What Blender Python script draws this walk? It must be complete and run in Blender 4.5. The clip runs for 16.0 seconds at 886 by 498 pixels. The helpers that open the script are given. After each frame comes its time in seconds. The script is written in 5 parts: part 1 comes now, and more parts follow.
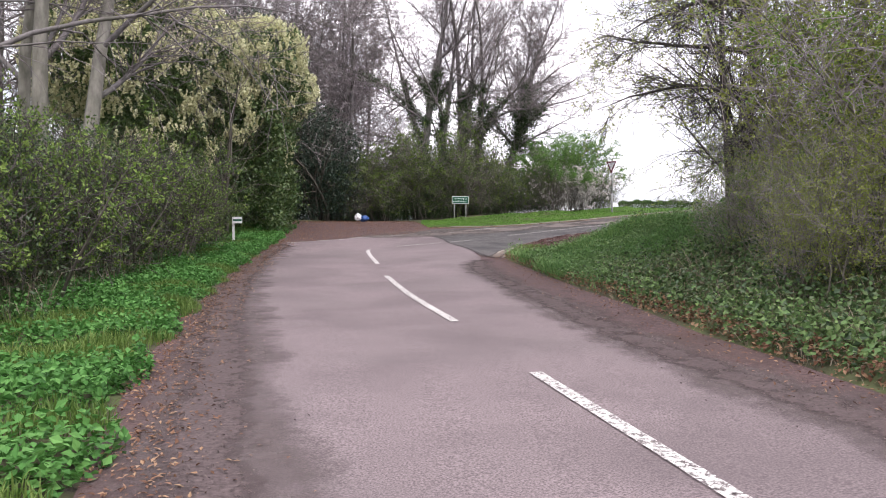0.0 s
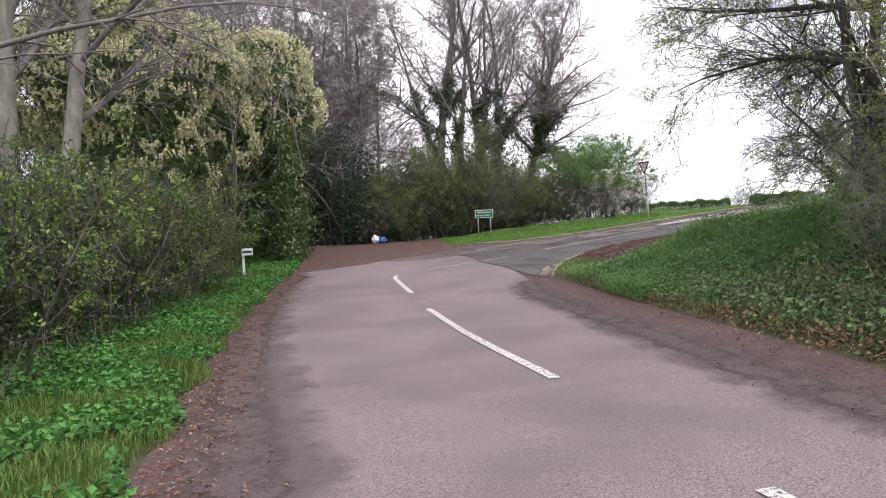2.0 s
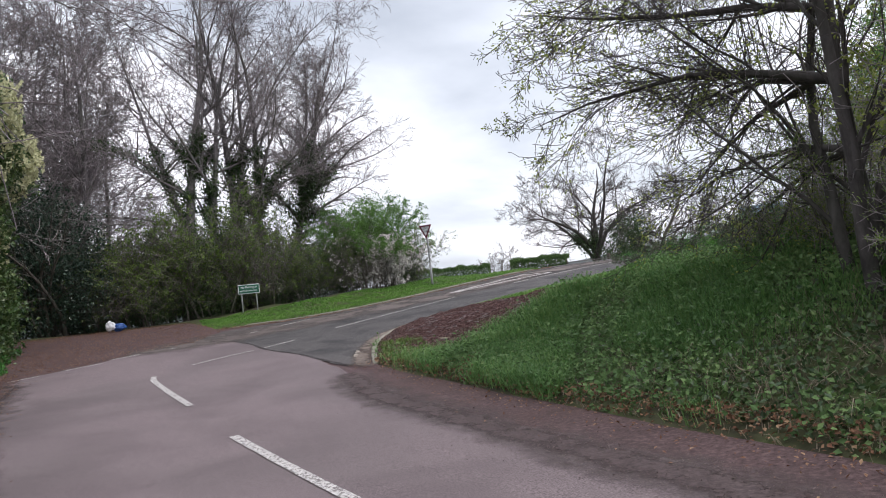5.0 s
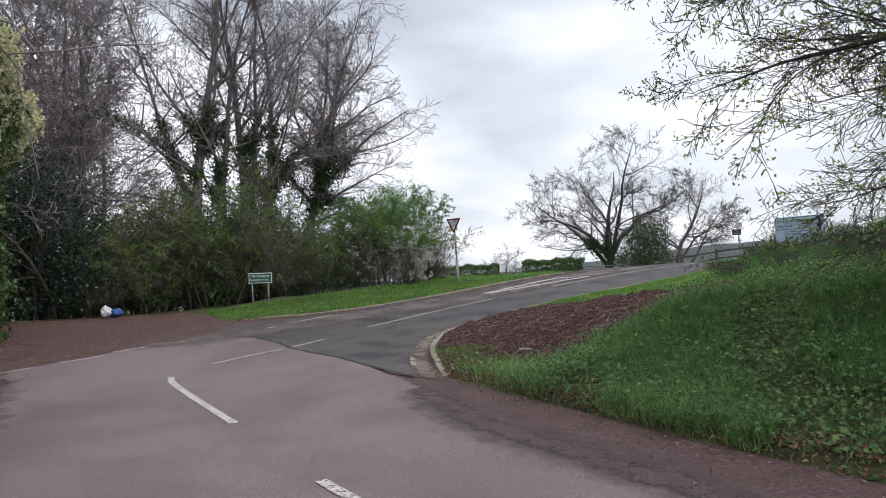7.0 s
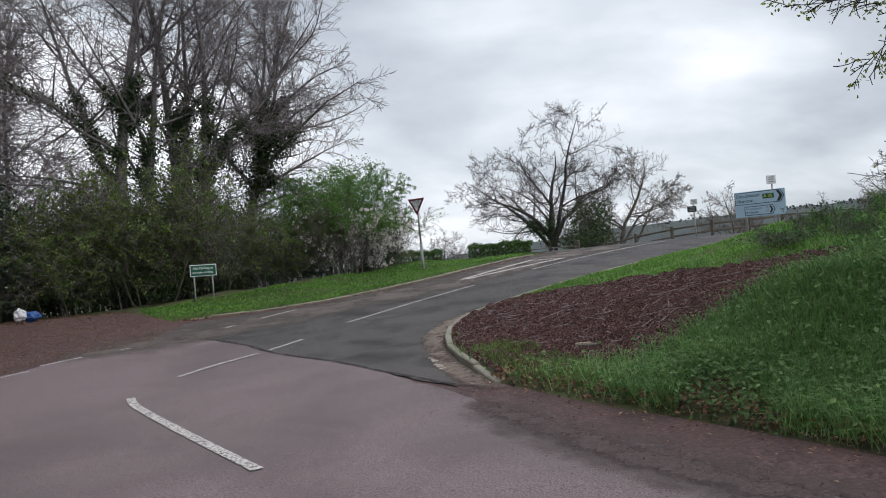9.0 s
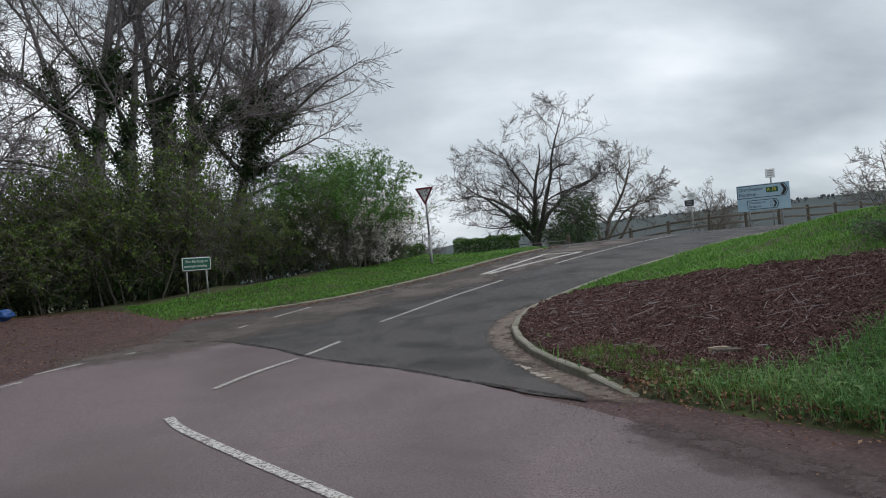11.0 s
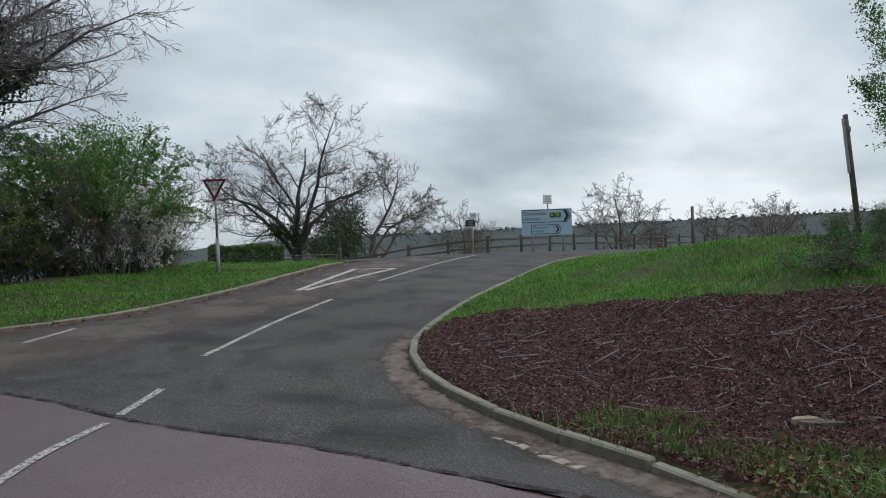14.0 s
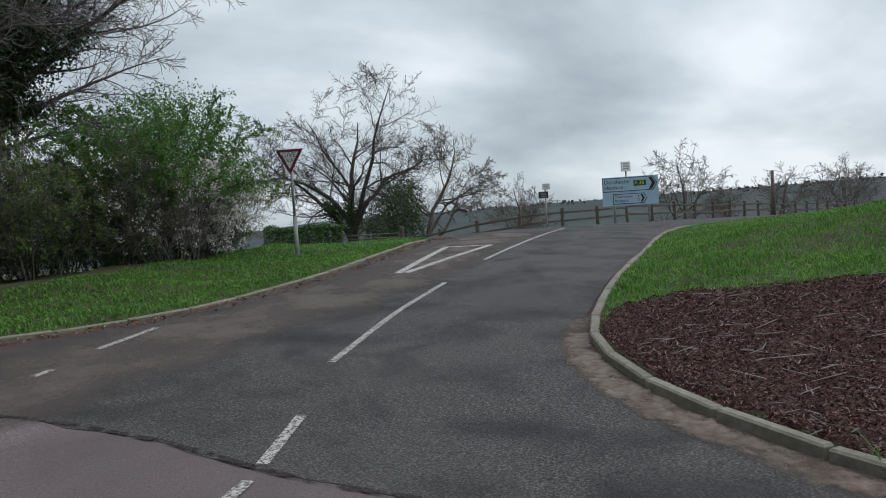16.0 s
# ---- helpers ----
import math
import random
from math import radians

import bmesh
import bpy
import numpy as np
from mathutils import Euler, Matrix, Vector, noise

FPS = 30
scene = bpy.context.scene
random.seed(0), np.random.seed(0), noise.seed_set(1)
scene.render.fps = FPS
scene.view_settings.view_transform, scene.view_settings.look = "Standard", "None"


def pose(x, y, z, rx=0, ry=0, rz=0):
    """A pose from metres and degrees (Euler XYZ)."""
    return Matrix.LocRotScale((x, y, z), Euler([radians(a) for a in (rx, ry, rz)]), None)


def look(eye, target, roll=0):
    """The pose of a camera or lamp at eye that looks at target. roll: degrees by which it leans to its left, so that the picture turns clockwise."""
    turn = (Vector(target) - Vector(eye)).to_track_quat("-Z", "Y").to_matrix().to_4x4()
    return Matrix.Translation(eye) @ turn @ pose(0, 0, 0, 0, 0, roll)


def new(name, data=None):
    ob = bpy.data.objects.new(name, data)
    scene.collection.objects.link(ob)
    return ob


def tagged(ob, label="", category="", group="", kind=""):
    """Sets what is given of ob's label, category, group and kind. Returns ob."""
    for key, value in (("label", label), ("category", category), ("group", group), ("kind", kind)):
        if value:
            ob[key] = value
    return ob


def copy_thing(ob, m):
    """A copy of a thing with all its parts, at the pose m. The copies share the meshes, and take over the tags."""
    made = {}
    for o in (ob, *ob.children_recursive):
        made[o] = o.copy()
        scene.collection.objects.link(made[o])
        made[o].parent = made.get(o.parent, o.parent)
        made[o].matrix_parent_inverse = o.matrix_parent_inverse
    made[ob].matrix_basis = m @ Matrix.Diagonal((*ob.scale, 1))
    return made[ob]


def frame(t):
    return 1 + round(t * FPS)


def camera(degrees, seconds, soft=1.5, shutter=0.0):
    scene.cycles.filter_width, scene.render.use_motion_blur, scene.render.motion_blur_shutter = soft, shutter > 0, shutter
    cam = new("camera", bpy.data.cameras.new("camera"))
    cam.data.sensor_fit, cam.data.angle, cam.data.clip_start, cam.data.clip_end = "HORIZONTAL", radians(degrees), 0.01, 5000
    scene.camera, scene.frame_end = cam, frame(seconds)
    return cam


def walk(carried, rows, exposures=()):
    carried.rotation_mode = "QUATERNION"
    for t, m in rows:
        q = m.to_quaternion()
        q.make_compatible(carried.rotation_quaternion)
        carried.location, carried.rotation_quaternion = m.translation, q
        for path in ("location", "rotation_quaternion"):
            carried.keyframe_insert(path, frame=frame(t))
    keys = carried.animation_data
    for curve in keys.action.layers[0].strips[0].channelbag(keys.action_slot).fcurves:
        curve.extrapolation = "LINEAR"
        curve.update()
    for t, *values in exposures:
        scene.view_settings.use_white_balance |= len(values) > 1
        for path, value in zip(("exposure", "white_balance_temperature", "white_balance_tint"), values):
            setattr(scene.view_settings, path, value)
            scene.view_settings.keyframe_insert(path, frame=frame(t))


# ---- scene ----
cam = camera(59.4, 16.0, soft=1.0)
PATH = [
    (0, (0.484, 1.441, 1.562), (0.547, 3.438, 1.479), 0.4),
    (0.5, (0.328, 2.031, 1.592), (0.368, 4.03, 1.536), -5.2),
    (1, (0.089, 2.657, 1.617), (0.092, 4.656, 1.549), -4.4),
    (1.5, (-0.03, 3.261, 1.613), (-0.022, 5.259, 1.541), -3.9),
    (2, (-0.144, 3.931, 1.647), (-0.101, 5.93, 1.604), -3.3),
    (2.5, (-0.22, 4.66, 1.679), (-0.007, 6.649, 1.682), -5.2),
    (3, (-0.278, 5.462, 1.689), (0.211, 7.401, 1.723), -3.9),
    (3.5, (-0.379, 6.256, 1.727), (0.352, 8.116, 1.803), -5.8),
    (4, (-0.505, 6.953, 1.75), (0.283, 8.789, 1.842), -5.2),
    (4.5, (-0.705, 7.562, 1.788), (0.099, 9.391, 1.881), -5.8),
    (5, (-0.904, 8.133, 1.82), (-0.194, 10.001, 1.907), -5.9),
    (5.2, (-0.983, 8.378, 1.811), (-0.335, 10.269, 1.887), -5.8),
    (7.3, (-1.645, 11.347, 1.95), (-0.871, 13.189, 2.03), -2.4),
    (7.5, (-1.702, 11.641, 1.957), (-0.884, 13.465, 2.03), -3.1),
    (8, (-1.808, 12.379, 1.946), (-0.924, 14.172, 2.016), -5.0),
    (8.5, (-1.942, 13.17, 1.918), (-1.021, 14.945, 1.963), -2.4),
    (8.7, (-1.983, 13.446, 1.934), (-1.056, 15.219, 1.968), -4.3),
    (10.8, (-2.613, 15.913, 2.024), (-1.582, 17.626, 2.059), -4.2),
    (11, (-2.667, 16.165, 2.012), (-1.621, 17.87, 2.03), -4.6),
    (11.5, (-2.68, 16.896, 2.042), (-1.558, 18.551, 2.087), -4.7),
    (12, (-2.715, 17.537, 2.052), (-1.432, 19.071, 2.064), -3.6),
    (12.5, (-2.653, 18.205, 2.071), (-1.228, 19.609, 2.057), -2.7),
    (13, (-2.552, 18.904, 2.086), (-1.036, 20.209, 2.057), -2.9),
    (13.5, (-2.39, 19.564, 2.108), (-0.851, 20.843, 2.112), -3.4),
    (14, (-2.243, 20.238, 2.114), (-0.672, 21.475, 2.131), -1.4),
    (14.5, (-2.023, 20.92, 2.143), (-0.442, 22.145, 2.158), -1.7),
    (15, (-1.802, 21.593, 2.091), (-0.219, 22.815, 2.046), -3.5),
    (15.5, (-1.543, 22.254, 2.102), (-0.023, 23.553, 2.046), -6.6),
    (16, (-1.367, 22.928, 2.099), (0.145, 24.236, 2.063), -3.1),
]
EXPOSURES = [(0, 1.08, 6650, 20), (2.0, 0.95, 6650, 19), (3.5, 0.58, 6450, 16), (5.0, 0.48, 6400, 16), (8.5, 0.15, 6400, 13), (11.0, -0.13, 6300, 9), (16.0, -0.23, 6200, 7)]
walk(cam, [(t, look(eye, target, roll)) for t, eye, target, roll in PATH], EXPOSURES)

# ---- daylight: a bright overcast sky with broken cloud ----
world = bpy.data.worlds.new("overcast_sky")
scene.world = world
world.use_nodes = True
wt = world.node_tree
wt.nodes.clear()
w_out = wt.nodes.new("ShaderNodeOutputWorld")
w_bg = wt.nodes.new("ShaderNodeBackground")
w_sky = wt.nodes.new("ShaderNodeTexSky")
w_sky.sky_type = "NISHITA"
w_sky.sun_disc = False
w_sky.sun_elevation, w_sky.sun_rotation = radians(60), radians(158)
w_geo = wt.nodes.new("ShaderNodeTexCoord")
w_sep = wt.nodes.new("ShaderNodeSeparateXYZ")
w_add = wt.nodes.new("ShaderNodeMath")
w_add.operation = "ADD"
w_add.inputs[1].default_value = 0.28
w_abs = wt.nodes.new("ShaderNodeMath")
w_abs.operation = "MAXIMUM"
w_abs.inputs[1].default_value = 0.0
w_div = wt.nodes.new("ShaderNodeVectorMath")
w_div.operation = "DIVIDE"
w_com = wt.nodes.new("ShaderNodeCombineXYZ")
w_map = wt.nodes.new("ShaderNodeMapping")
w_map.inputs["Scale"].default_value = (0.9, 1.25, 0.5)
w_map.inputs["Rotation"].default_value = (0, 0, radians(38))
w_map.inputs["Location"].default_value = (0.4, 0.9, 0.0)
w_noise = wt.nodes.new("ShaderNodeTexNoise")
w_noise.inputs["Scale"].default_value = 0.9
w_noise.inputs["Detail"].default_value = 7.0
w_noise.inputs["Roughness"].default_value = 0.48
w_noise.inputs["Distortion"].default_value = 0.15
w_ramp = wt.nodes.new("ShaderNodeValToRGB")
w_ramp.color_ramp.elements[0].position = 0.36
w_ramp.color_ramp.elements[0].color = (0.36, 0.40, 0.44, 1)
w_ramp.color_ramp.elements[1].position = 0.63
w_ramp.color_ramp.elements[1].color = (0.90, 0.92, 0.95, 1)
w_mid = w_ramp.color_ramp.elements.new(0.5)
w_mid.color = (0.60, 0.645, 0.68, 1)
w_scale = wt.nodes.new("ShaderNodeVectorMath")
w_scale.operation = "SCALE"
w_scale.inputs["Scale"].default_value = 0.1
w_mix = wt.nodes.new("ShaderNodeMix")
w_mix.data_type = "RGBA"
w_mix.inputs["Factor"].default_value = 0.93
wt.links.new(w_geo.outputs["Generated"], w_sep.inputs[0])
wt.links.new(w_sep.outputs["Z"], w_abs.inputs[0])
wt.links.new(w_abs.outputs[0], w_add.inputs[0])
for axis in "XYZ":
    wt.links.new(w_add.outputs[0], w_com.inputs[axis])
wt.links.new(w_geo.outputs["Generated"], w_div.inputs[0])
wt.links.new(w_com.outputs[0], w_div.inputs[1])
wt.links.new(w_div.outputs[0], w_map.inputs["Vector"])
wt.links.new(w_map.outputs[0], w_noise.inputs["Vector"])
wt.links.new(w_noise.outputs["Fac"], w_ramp.inputs["Fac"])
wt.links.new(w_sky.outputs["Color"], w_scale.inputs[0])
wt.links.new(w_scale.outputs[0], w_mix.inputs["A"])
wt.links.new(w_ramp.outputs["Color"], w_mix.inputs["B"])
# an overcast sky is brightest overhead
w_up = wt.nodes.new("ShaderNodeMapRange")
w_up.inputs["From Min"].default_value, w_up.inputs["From Max"].default_value = 0.0, 1.0
w_up.inputs["To Min"].default_value, w_up.inputs["To Max"].default_value = 0.96, 1.25
w_lum = wt.nodes.new("ShaderNodeVectorMath")
w_lum.operation = "SCALE"
wt.links.new(w_abs.outputs[0], w_up.inputs["Value"])
wt.links.new(w_up.outputs[0], w_lum.inputs["Scale"])
wt.links.new(w_mix.outputs["Result"], w_lum.inputs[0])
wt.links.new(w_lum.outputs[0], w_bg.inputs["Color"])
w_bg.inputs["Strength"].default_value = 1.2
wt.links.new(w_bg.outputs[0], w_out.inputs[0])
sun_data = bpy.data.lights.new("sun", "SUN")
sun_data.energy, sun_data.angle, sun_data.color = 1.25, radians(25), (1.0, 0.97, 0.92)
sun_ob = new("sun", sun_data)
sun_ob.matrix_world = look((9, -22, 42), (0, 0, 0))


# ---- materials ----
def material(name, stops, scale=6.0, detail=6.0, rough=0.85, bump=0.3, bump_scale=60.0, island=0.0, per_object=0.0,
             blotch=0.0, blotch_scale=0.7, blotch_colour=(0, 0, 0), stain=0.0, stain_scale=1.5, stain_colour=(0, 0, 0), leaf=0.0, metal=0.0, stretch=(1, 1, 1), distance=0.01, spec=0.3):
    """A surface: a noise-driven ramp of colours, larger blotches, fine relief; leaf: share of light let through."""
    m = bpy.data.materials.new(name)
    m.use_nodes = True
    nt = m.node_tree
    b = nt.nodes["Principled BSDF"]
    out = nt.nodes["Material Output"]
    tc = nt.nodes.new("ShaderNodeTexCoord")
    mp = nt.nodes.new("ShaderNodeMapping")
    mp.inputs["Scale"].default_value = stretch
    nt.links.new(tc.outputs["Object"], mp.inputs["Vector"])
    n = nt.nodes.new("ShaderNodeTexNoise")
    n.inputs["Scale"].default_value, n.inputs["Detail"].default_value, n.inputs["Roughness"].default_value = scale, detail, 0.62
    nt.links.new(mp.outputs[0], n.inputs["Vector"])
    ramp = nt.nodes.new("ShaderNodeValToRGB")
    el = ramp.color_ramp.elements
    for k, c in enumerate(stops):
        pos = 0.3 + 0.4 * k / max(1, len(stops) - 1)
        e = el[k] if k < 2 else el.new(pos)
        e.position, e.color = pos, (*c, 1)
    fac = n.outputs["Fac"]
    if island or per_object:
        src = nt.nodes.new("ShaderNodeNewGeometry").outputs["Random Per Island"] if island else nt.nodes.new("ShaderNodeObjectInfo").outputs["Random"]
        mx = nt.nodes.new("ShaderNodeMix")
        mx.inputs["Factor"].default_value = max(island, per_object)
        nt.links.new(fac, mx.inputs["A"])
        rng = nt.nodes.new("ShaderNodeMapRange")
        rng.inputs["To Min"].default_value, rng.inputs["To Max"].default_value = 0.28, 0.72
        nt.links.new(src, rng.inputs["Value"])
        nt.links.new(rng.outputs[0], mx.inputs["B"])
        fac = mx.outputs["Result"]
    nt.links.new(fac, ramp.inputs["Fac"])
    col = ramp.outputs["Color"]
    for amount, size, tone in ((blotch, blotch_scale, blotch_colour), (stain, stain_scale, stain_colour)):
        if not amount:
            continue
        n2 = nt.nodes.new("ShaderNodeTexNoise")
        n2.inputs["Scale"].default_value, n2.inputs["Detail"].default_value, n2.inputs["Distortion"].default_value = size, 6.0, 0.5
        nt.links.new(mp.outputs[0], n2.inputs["Vector"])
        r2 = nt.nodes.new("ShaderNodeMapRange")
        r2.inputs["From Min"].default_value, r2.inputs["From Max"].default_value = 0.45, 0.7
        r2.inputs["To Max"].default_value = amount
        nt.links.new(n2.outputs["Fac"], r2.inputs["Value"])
        m2 = nt.nodes.new("ShaderNodeMix")
        m2.data_type = "RGBA"
        m2.inputs["B"].default_value = (*tone, 1)
        nt.links.new(r2.outputs[0], m2.inputs["Factor"])
        nt.links.new(col, m2.inputs["A"])
        col = m2.outputs["Result"]
    nt.links.new(col, b.inputs["Base Color"])
    b.inputs["Roughness"].default_value, b.inputs["Metallic"].default_value = rough, metal
    b.inputs["Specular IOR Level"].default_value = spec
    if bump:
        n3 = nt.nodes.new("ShaderNodeTexNoise")
        n3.inputs["Scale"].default_value, n3.inputs["Detail"].default_value = bump_scale, 5.0
        nt.links.new(mp.outputs[0], n3.inputs["Vector"])
        bp = nt.nodes.new("ShaderNodeBump")
        bp.inputs["Strength"].default_value, bp.inputs["Distance"].default_value = bump, distance
        nt.links.new(n3.outputs["Fac"], bp.inputs["Height"])
        nt.links.new(bp.outputs[0], b.inputs["Normal"])
    if leaf:
        tr = nt.nodes.new("ShaderNodeBsdfTranslucent")
        nt.links.new(col, tr.inputs["Color"])
        ms = nt.nodes.new("ShaderNodeMixShader")
        ms.inputs[0].default_value = leaf
        nt.links.new(b.outputs[0], ms.inputs[1])
        nt.links.new(tr.outputs[0], ms.inputs[2])
        nt.links.new(ms.outputs[0], out.inputs["Surface"])
    return m


def worn(m, keep, scale, fade=0.03, covered=0.0):
    """Lets the surface flake away in patches; covered: how strongly the mesh's own cover attribute thins it out."""
    nt = m.node_tree
    out = nt.nodes["Material Output"]
    first = out.inputs["Surface"].links[0].from_socket
    tc = nt.nodes.new("ShaderNodeTexCoord")
    n = nt.nodes.new("ShaderNodeTexNoise")
    n.inputs["Scale"].default_value, n.inputs["Detail"].default_value, n.inputs["Roughness"].default_value = scale, 8.0, 0.7
    nt.links.new(tc.outputs["Object"], n.inputs["Vector"])
    mr = nt.nodes.new("ShaderNodeMapRange")
    mr.inputs["From Min"].default_value, mr.inputs["From Max"].default_value = keep - fade, keep + fade
    value = n.outputs["Fac"]
    if covered:
        at_ = nt.nodes.new("ShaderNodeAttribute")
        at_.attribute_name = "cover"
        ma = nt.nodes.new("ShaderNodeMath")
        ma.operation = "MULTIPLY_ADD"
        ma.inputs[1].default_value = covered
        nt.links.new(at_.outputs["Fac"], ma.inputs[0])
        nt.links.new(value, ma.inputs[2])
        value = ma.outputs[0]
    nt.links.new(value, mr.inputs["Value"])
    tp = nt.nodes.new("ShaderNodeBsdfTransparent")
    ms = nt.nodes.new("ShaderNodeMixShader")
    nt.links.new(mr.outputs[0], ms.inputs[0])
    nt.links.new(tp.outputs[0], ms.inputs[1])
    nt.links.new(first, ms.inputs[2])
    nt.links.new(ms.outputs[0], out.inputs["Surface"])
    return m


M_SOIL = material("soil_and_grass_base", [(0.036, 0.031, 0.021), (0.055, 0.06, 0.026), (0.075, 0.105, 0.033)], 1.6, blotch=0.5, blotch_scale=0.5, blotch_colour=(0.06, 0.05, 0.03), bump=0.6, bump_scale=30)
M_TARMAC = material("old_pinkish_tarmac", [(0.06, 0.0468, 0.0493), (0.115, 0.0916, 0.0955), (0.172, 0.137, 0.143), (0.235, 0.189, 0.195), (0.3, 0.244, 0.25)], 80, 3, 0.88, 0.6, 230, blotch=0.8, blotch_scale=0.3, blotch_colour=(0.125, 0.104, 0.106), stain=0.6, stain_scale=0.6, stain_colour=(0.1, 0.079, 0.083), distance=0.004)
M_TARMAC_DARK = material("dark_worn_tarmac", [(0.009, 0.0085, 0.009), (0.027, 0.0255, 0.0262), (0.06, 0.056, 0.057), (0.13, 0.122, 0.12), (0.235, 0.22, 0.212)], 55, 4, 0.85, 1.0, 90, blotch=0.62, blotch_scale=0.25, blotch_colour=(0.1, 0.09, 0.088), stain=0.85, stain_scale=1.1, stain_colour=(0.022, 0.0215, 0.0235), distance=0.01)
M_LITTER = material("leaf_litter_and_grit", [(0.042, 0.027, 0.029), (0.094, 0.06, 0.061), (0.165, 0.112, 0.108)], 24, 8, 0.95, 0.8, 70, blotch=0.6, blotch_scale=0.6, blotch_colour=(0.1, 0.058, 0.048), stain=0.5, stain_scale=1.7, stain_colour=(0.05, 0.035, 0.034), distance=0.012)
M_EDGE_DIRT = worn(material("dirt_washed_over_tarmac", [(0.045, 0.033, 0.034), (0.085, 0.063, 0.063), (0.13, 0.1, 0.098)], 30, 8, 0.95, 0.5, 90), 0.85, 3.0, 0.12, 0.5)
M_LANE_FILM = worn(material("brown_dust_over_lane", [(0.07, 0.058, 0.053), (0.115, 0.096, 0.089), (0.175, 0.15, 0.138)], 50, 5, 0.95, 0.5, 120), 0.88, 0.9, 0.2, 0.5)
M_EDGE_FILM = worn(material("thin_dirt_over_tarmac", [(0.08, 0.062, 0.062), (0.11, 0.087, 0.086), (0.15, 0.122, 0.119)], 30, 8, 0.95, 0.4, 90), 0.95, 1.1, 0.2, 0.5)
M_MULCH = material("dark_wood_mulch", [(0.034, 0.0165, 0.0155), (0.08, 0.04, 0.037), (0.14, 0.083, 0.076)], 30, 8, 0.95, 1.0, 60, blotch=0.4, blotch_scale=0.9, blotch_colour=(0.05, 0.028, 0.022), distance=0.02)
M_CHIP = material("wood_chips", [(0.036, 0.017, 0.017), (0.115, 0.054, 0.052), (0.36, 0.25, 0.235)], 12, 4, 0.9, 0.2, 50, island=0.85)
M_MULCHLEAF = material("rotting_red_brown_leaves", [(0.05, 0.024, 0.023), (0.125, 0.062, 0.057), (0.27, 0.175, 0.155)], 12, 4, 0.9, 0.2, 50, island=0.85)
M_DEADLEAF = material("dead_leaves", [(0.091, 0.0455, 0.0286), (0.195, 0.0975, 0.0585), (0.351, 0.234, 0.143)], 12, 4, 0.85, 0.2, 50, island=0.85, leaf=0.1)
M_PAINT = worn(material("worn_white_road_paint", [(0.42, 0.40, 0.385), (0.62, 0.60, 0.58)], 14, 6, 0.75, 0.4, 150), 0.452, 30, 0.06)
M_PAINT_FAINT = worn(material("faded_white_road_paint", [(0.36, 0.345, 0.33), (0.54, 0.52, 0.49)], 14, 6, 0.75, 0.3, 150), 0.46, 30, 0.08)
M_SEAM = worn(material("cracked_tar_seam", [(0.018, 0.016, 0.016), (0.055, 0.043, 0.042)], 20, 6, 0.9, 0.6, 90), 0.5, 6, 0.07)
M_KERB = material("weathered_concrete", [(0.134, 0.126, 0.0984), (0.227, 0.214, 0.176), (0.302, 0.29, 0.246)], 14, 8, 0.9, 0.5, 90, per_object=0.25, blotch=0.6, blotch_scale=3, blotch_colour=(0.13, 0.13, 0.085))
M_KERB_PALE = material("pale_worn_stone", [(0.22, 0.19, 0.165), (0.36, 0.32, 0.28), (0.47, 0.43, 0.38)], 14, 8, 0.9, 0.6, 60, per_object=0.4, blotch=0.6, blotch_scale=5, blotch_colour=(0.12, 0.1, 0.085))
M_CLIPPED = material("clipped_hedge_leaves", [(0.03, 0.07, 0.018), (0.06, 0.125, 0.03), (0.12, 0.2, 0.055)], 1.2, 3, 0.5, 0, island=0.7, leaf=0.2)
M_GRASS = material("spring_grass", [(0.045, 0.1, 0.018), (0.1, 0.175, 0.035), (0.2, 0.27, 0.075)], 0.7, 3, 0.6, 0, island=0.6, leaf=0.3)
M_GRASS_DARK = material("rank_grass", [(0.07, 0.16, 0.052), (0.13, 0.27, 0.08), (0.25, 0.385, 0.13)], 0.7, 3, 0.6, 0, island=0.6, leaf=0.3)
M_STRAW = material("dry_grass_stalks", [(0.15, 0.122, 0.088), (0.25, 0.21, 0.155), (0.36, 0.31, 0.235)], 3, 3, 0.8, 0, island=0.7, leaf=0.15)
M_NETTLE = material("nettle_and_ivy_leaves", [(0.0279, 0.0931, 0.0217), (0.0698, 0.202, 0.0466), (0.139, 0.31, 0.0854)], 1.2, 3, 0.5, 0, island=0.65, leaf=0.25, spec=0.15)
M_BANKLEAF = material("rank_bank_leaves", [(0.062, 0.118, 0.046), (0.125, 0.215, 0.08), (0.23, 0.325, 0.125)], 1.1, 5, 0.6, 0, island=0.45, leaf=0.25, spec=0.15)
M_GRASS_SHORT = material("short_bright_grass", [(0.06, 0.16, 0.025), (0.125, 0.28, 0.045), (0.21, 0.37, 0.08)], 0.9, 4, 0.6, 0, island=0.5, leaf=0.3)
M_BARK_MAUVE = material("mauve_grey_bark", [(0.115, 0.103, 0.106), (0.185, 0.168, 0.172), (0.26, 0.238, 0.243)], 8, 8, 0.9, 0.5, 30, blotch=0.5, blotch_scale=1.4, blotch_colour=(0.1, 0.105, 0.065), stretch=(1, 1, 0.35))
M_IVY = material("ivy_leaves", [(0.018, 0.042, 0.015), (0.042, 0.0825, 0.027), (0.09, 0.135, 0.045)], 1.5, 3, 0.4, 0, island=0.7, leaf=0.12, spec=0.4)
M_LAUREL = material("laurel_leaves", [(0.026, 0.066, 0.018), (0.07, 0.125, 0.036), (0.165, 0.215, 0.08)], 0.8, 3, 0.32, 0, island=0.7, leaf=0.2, spec=0.5)
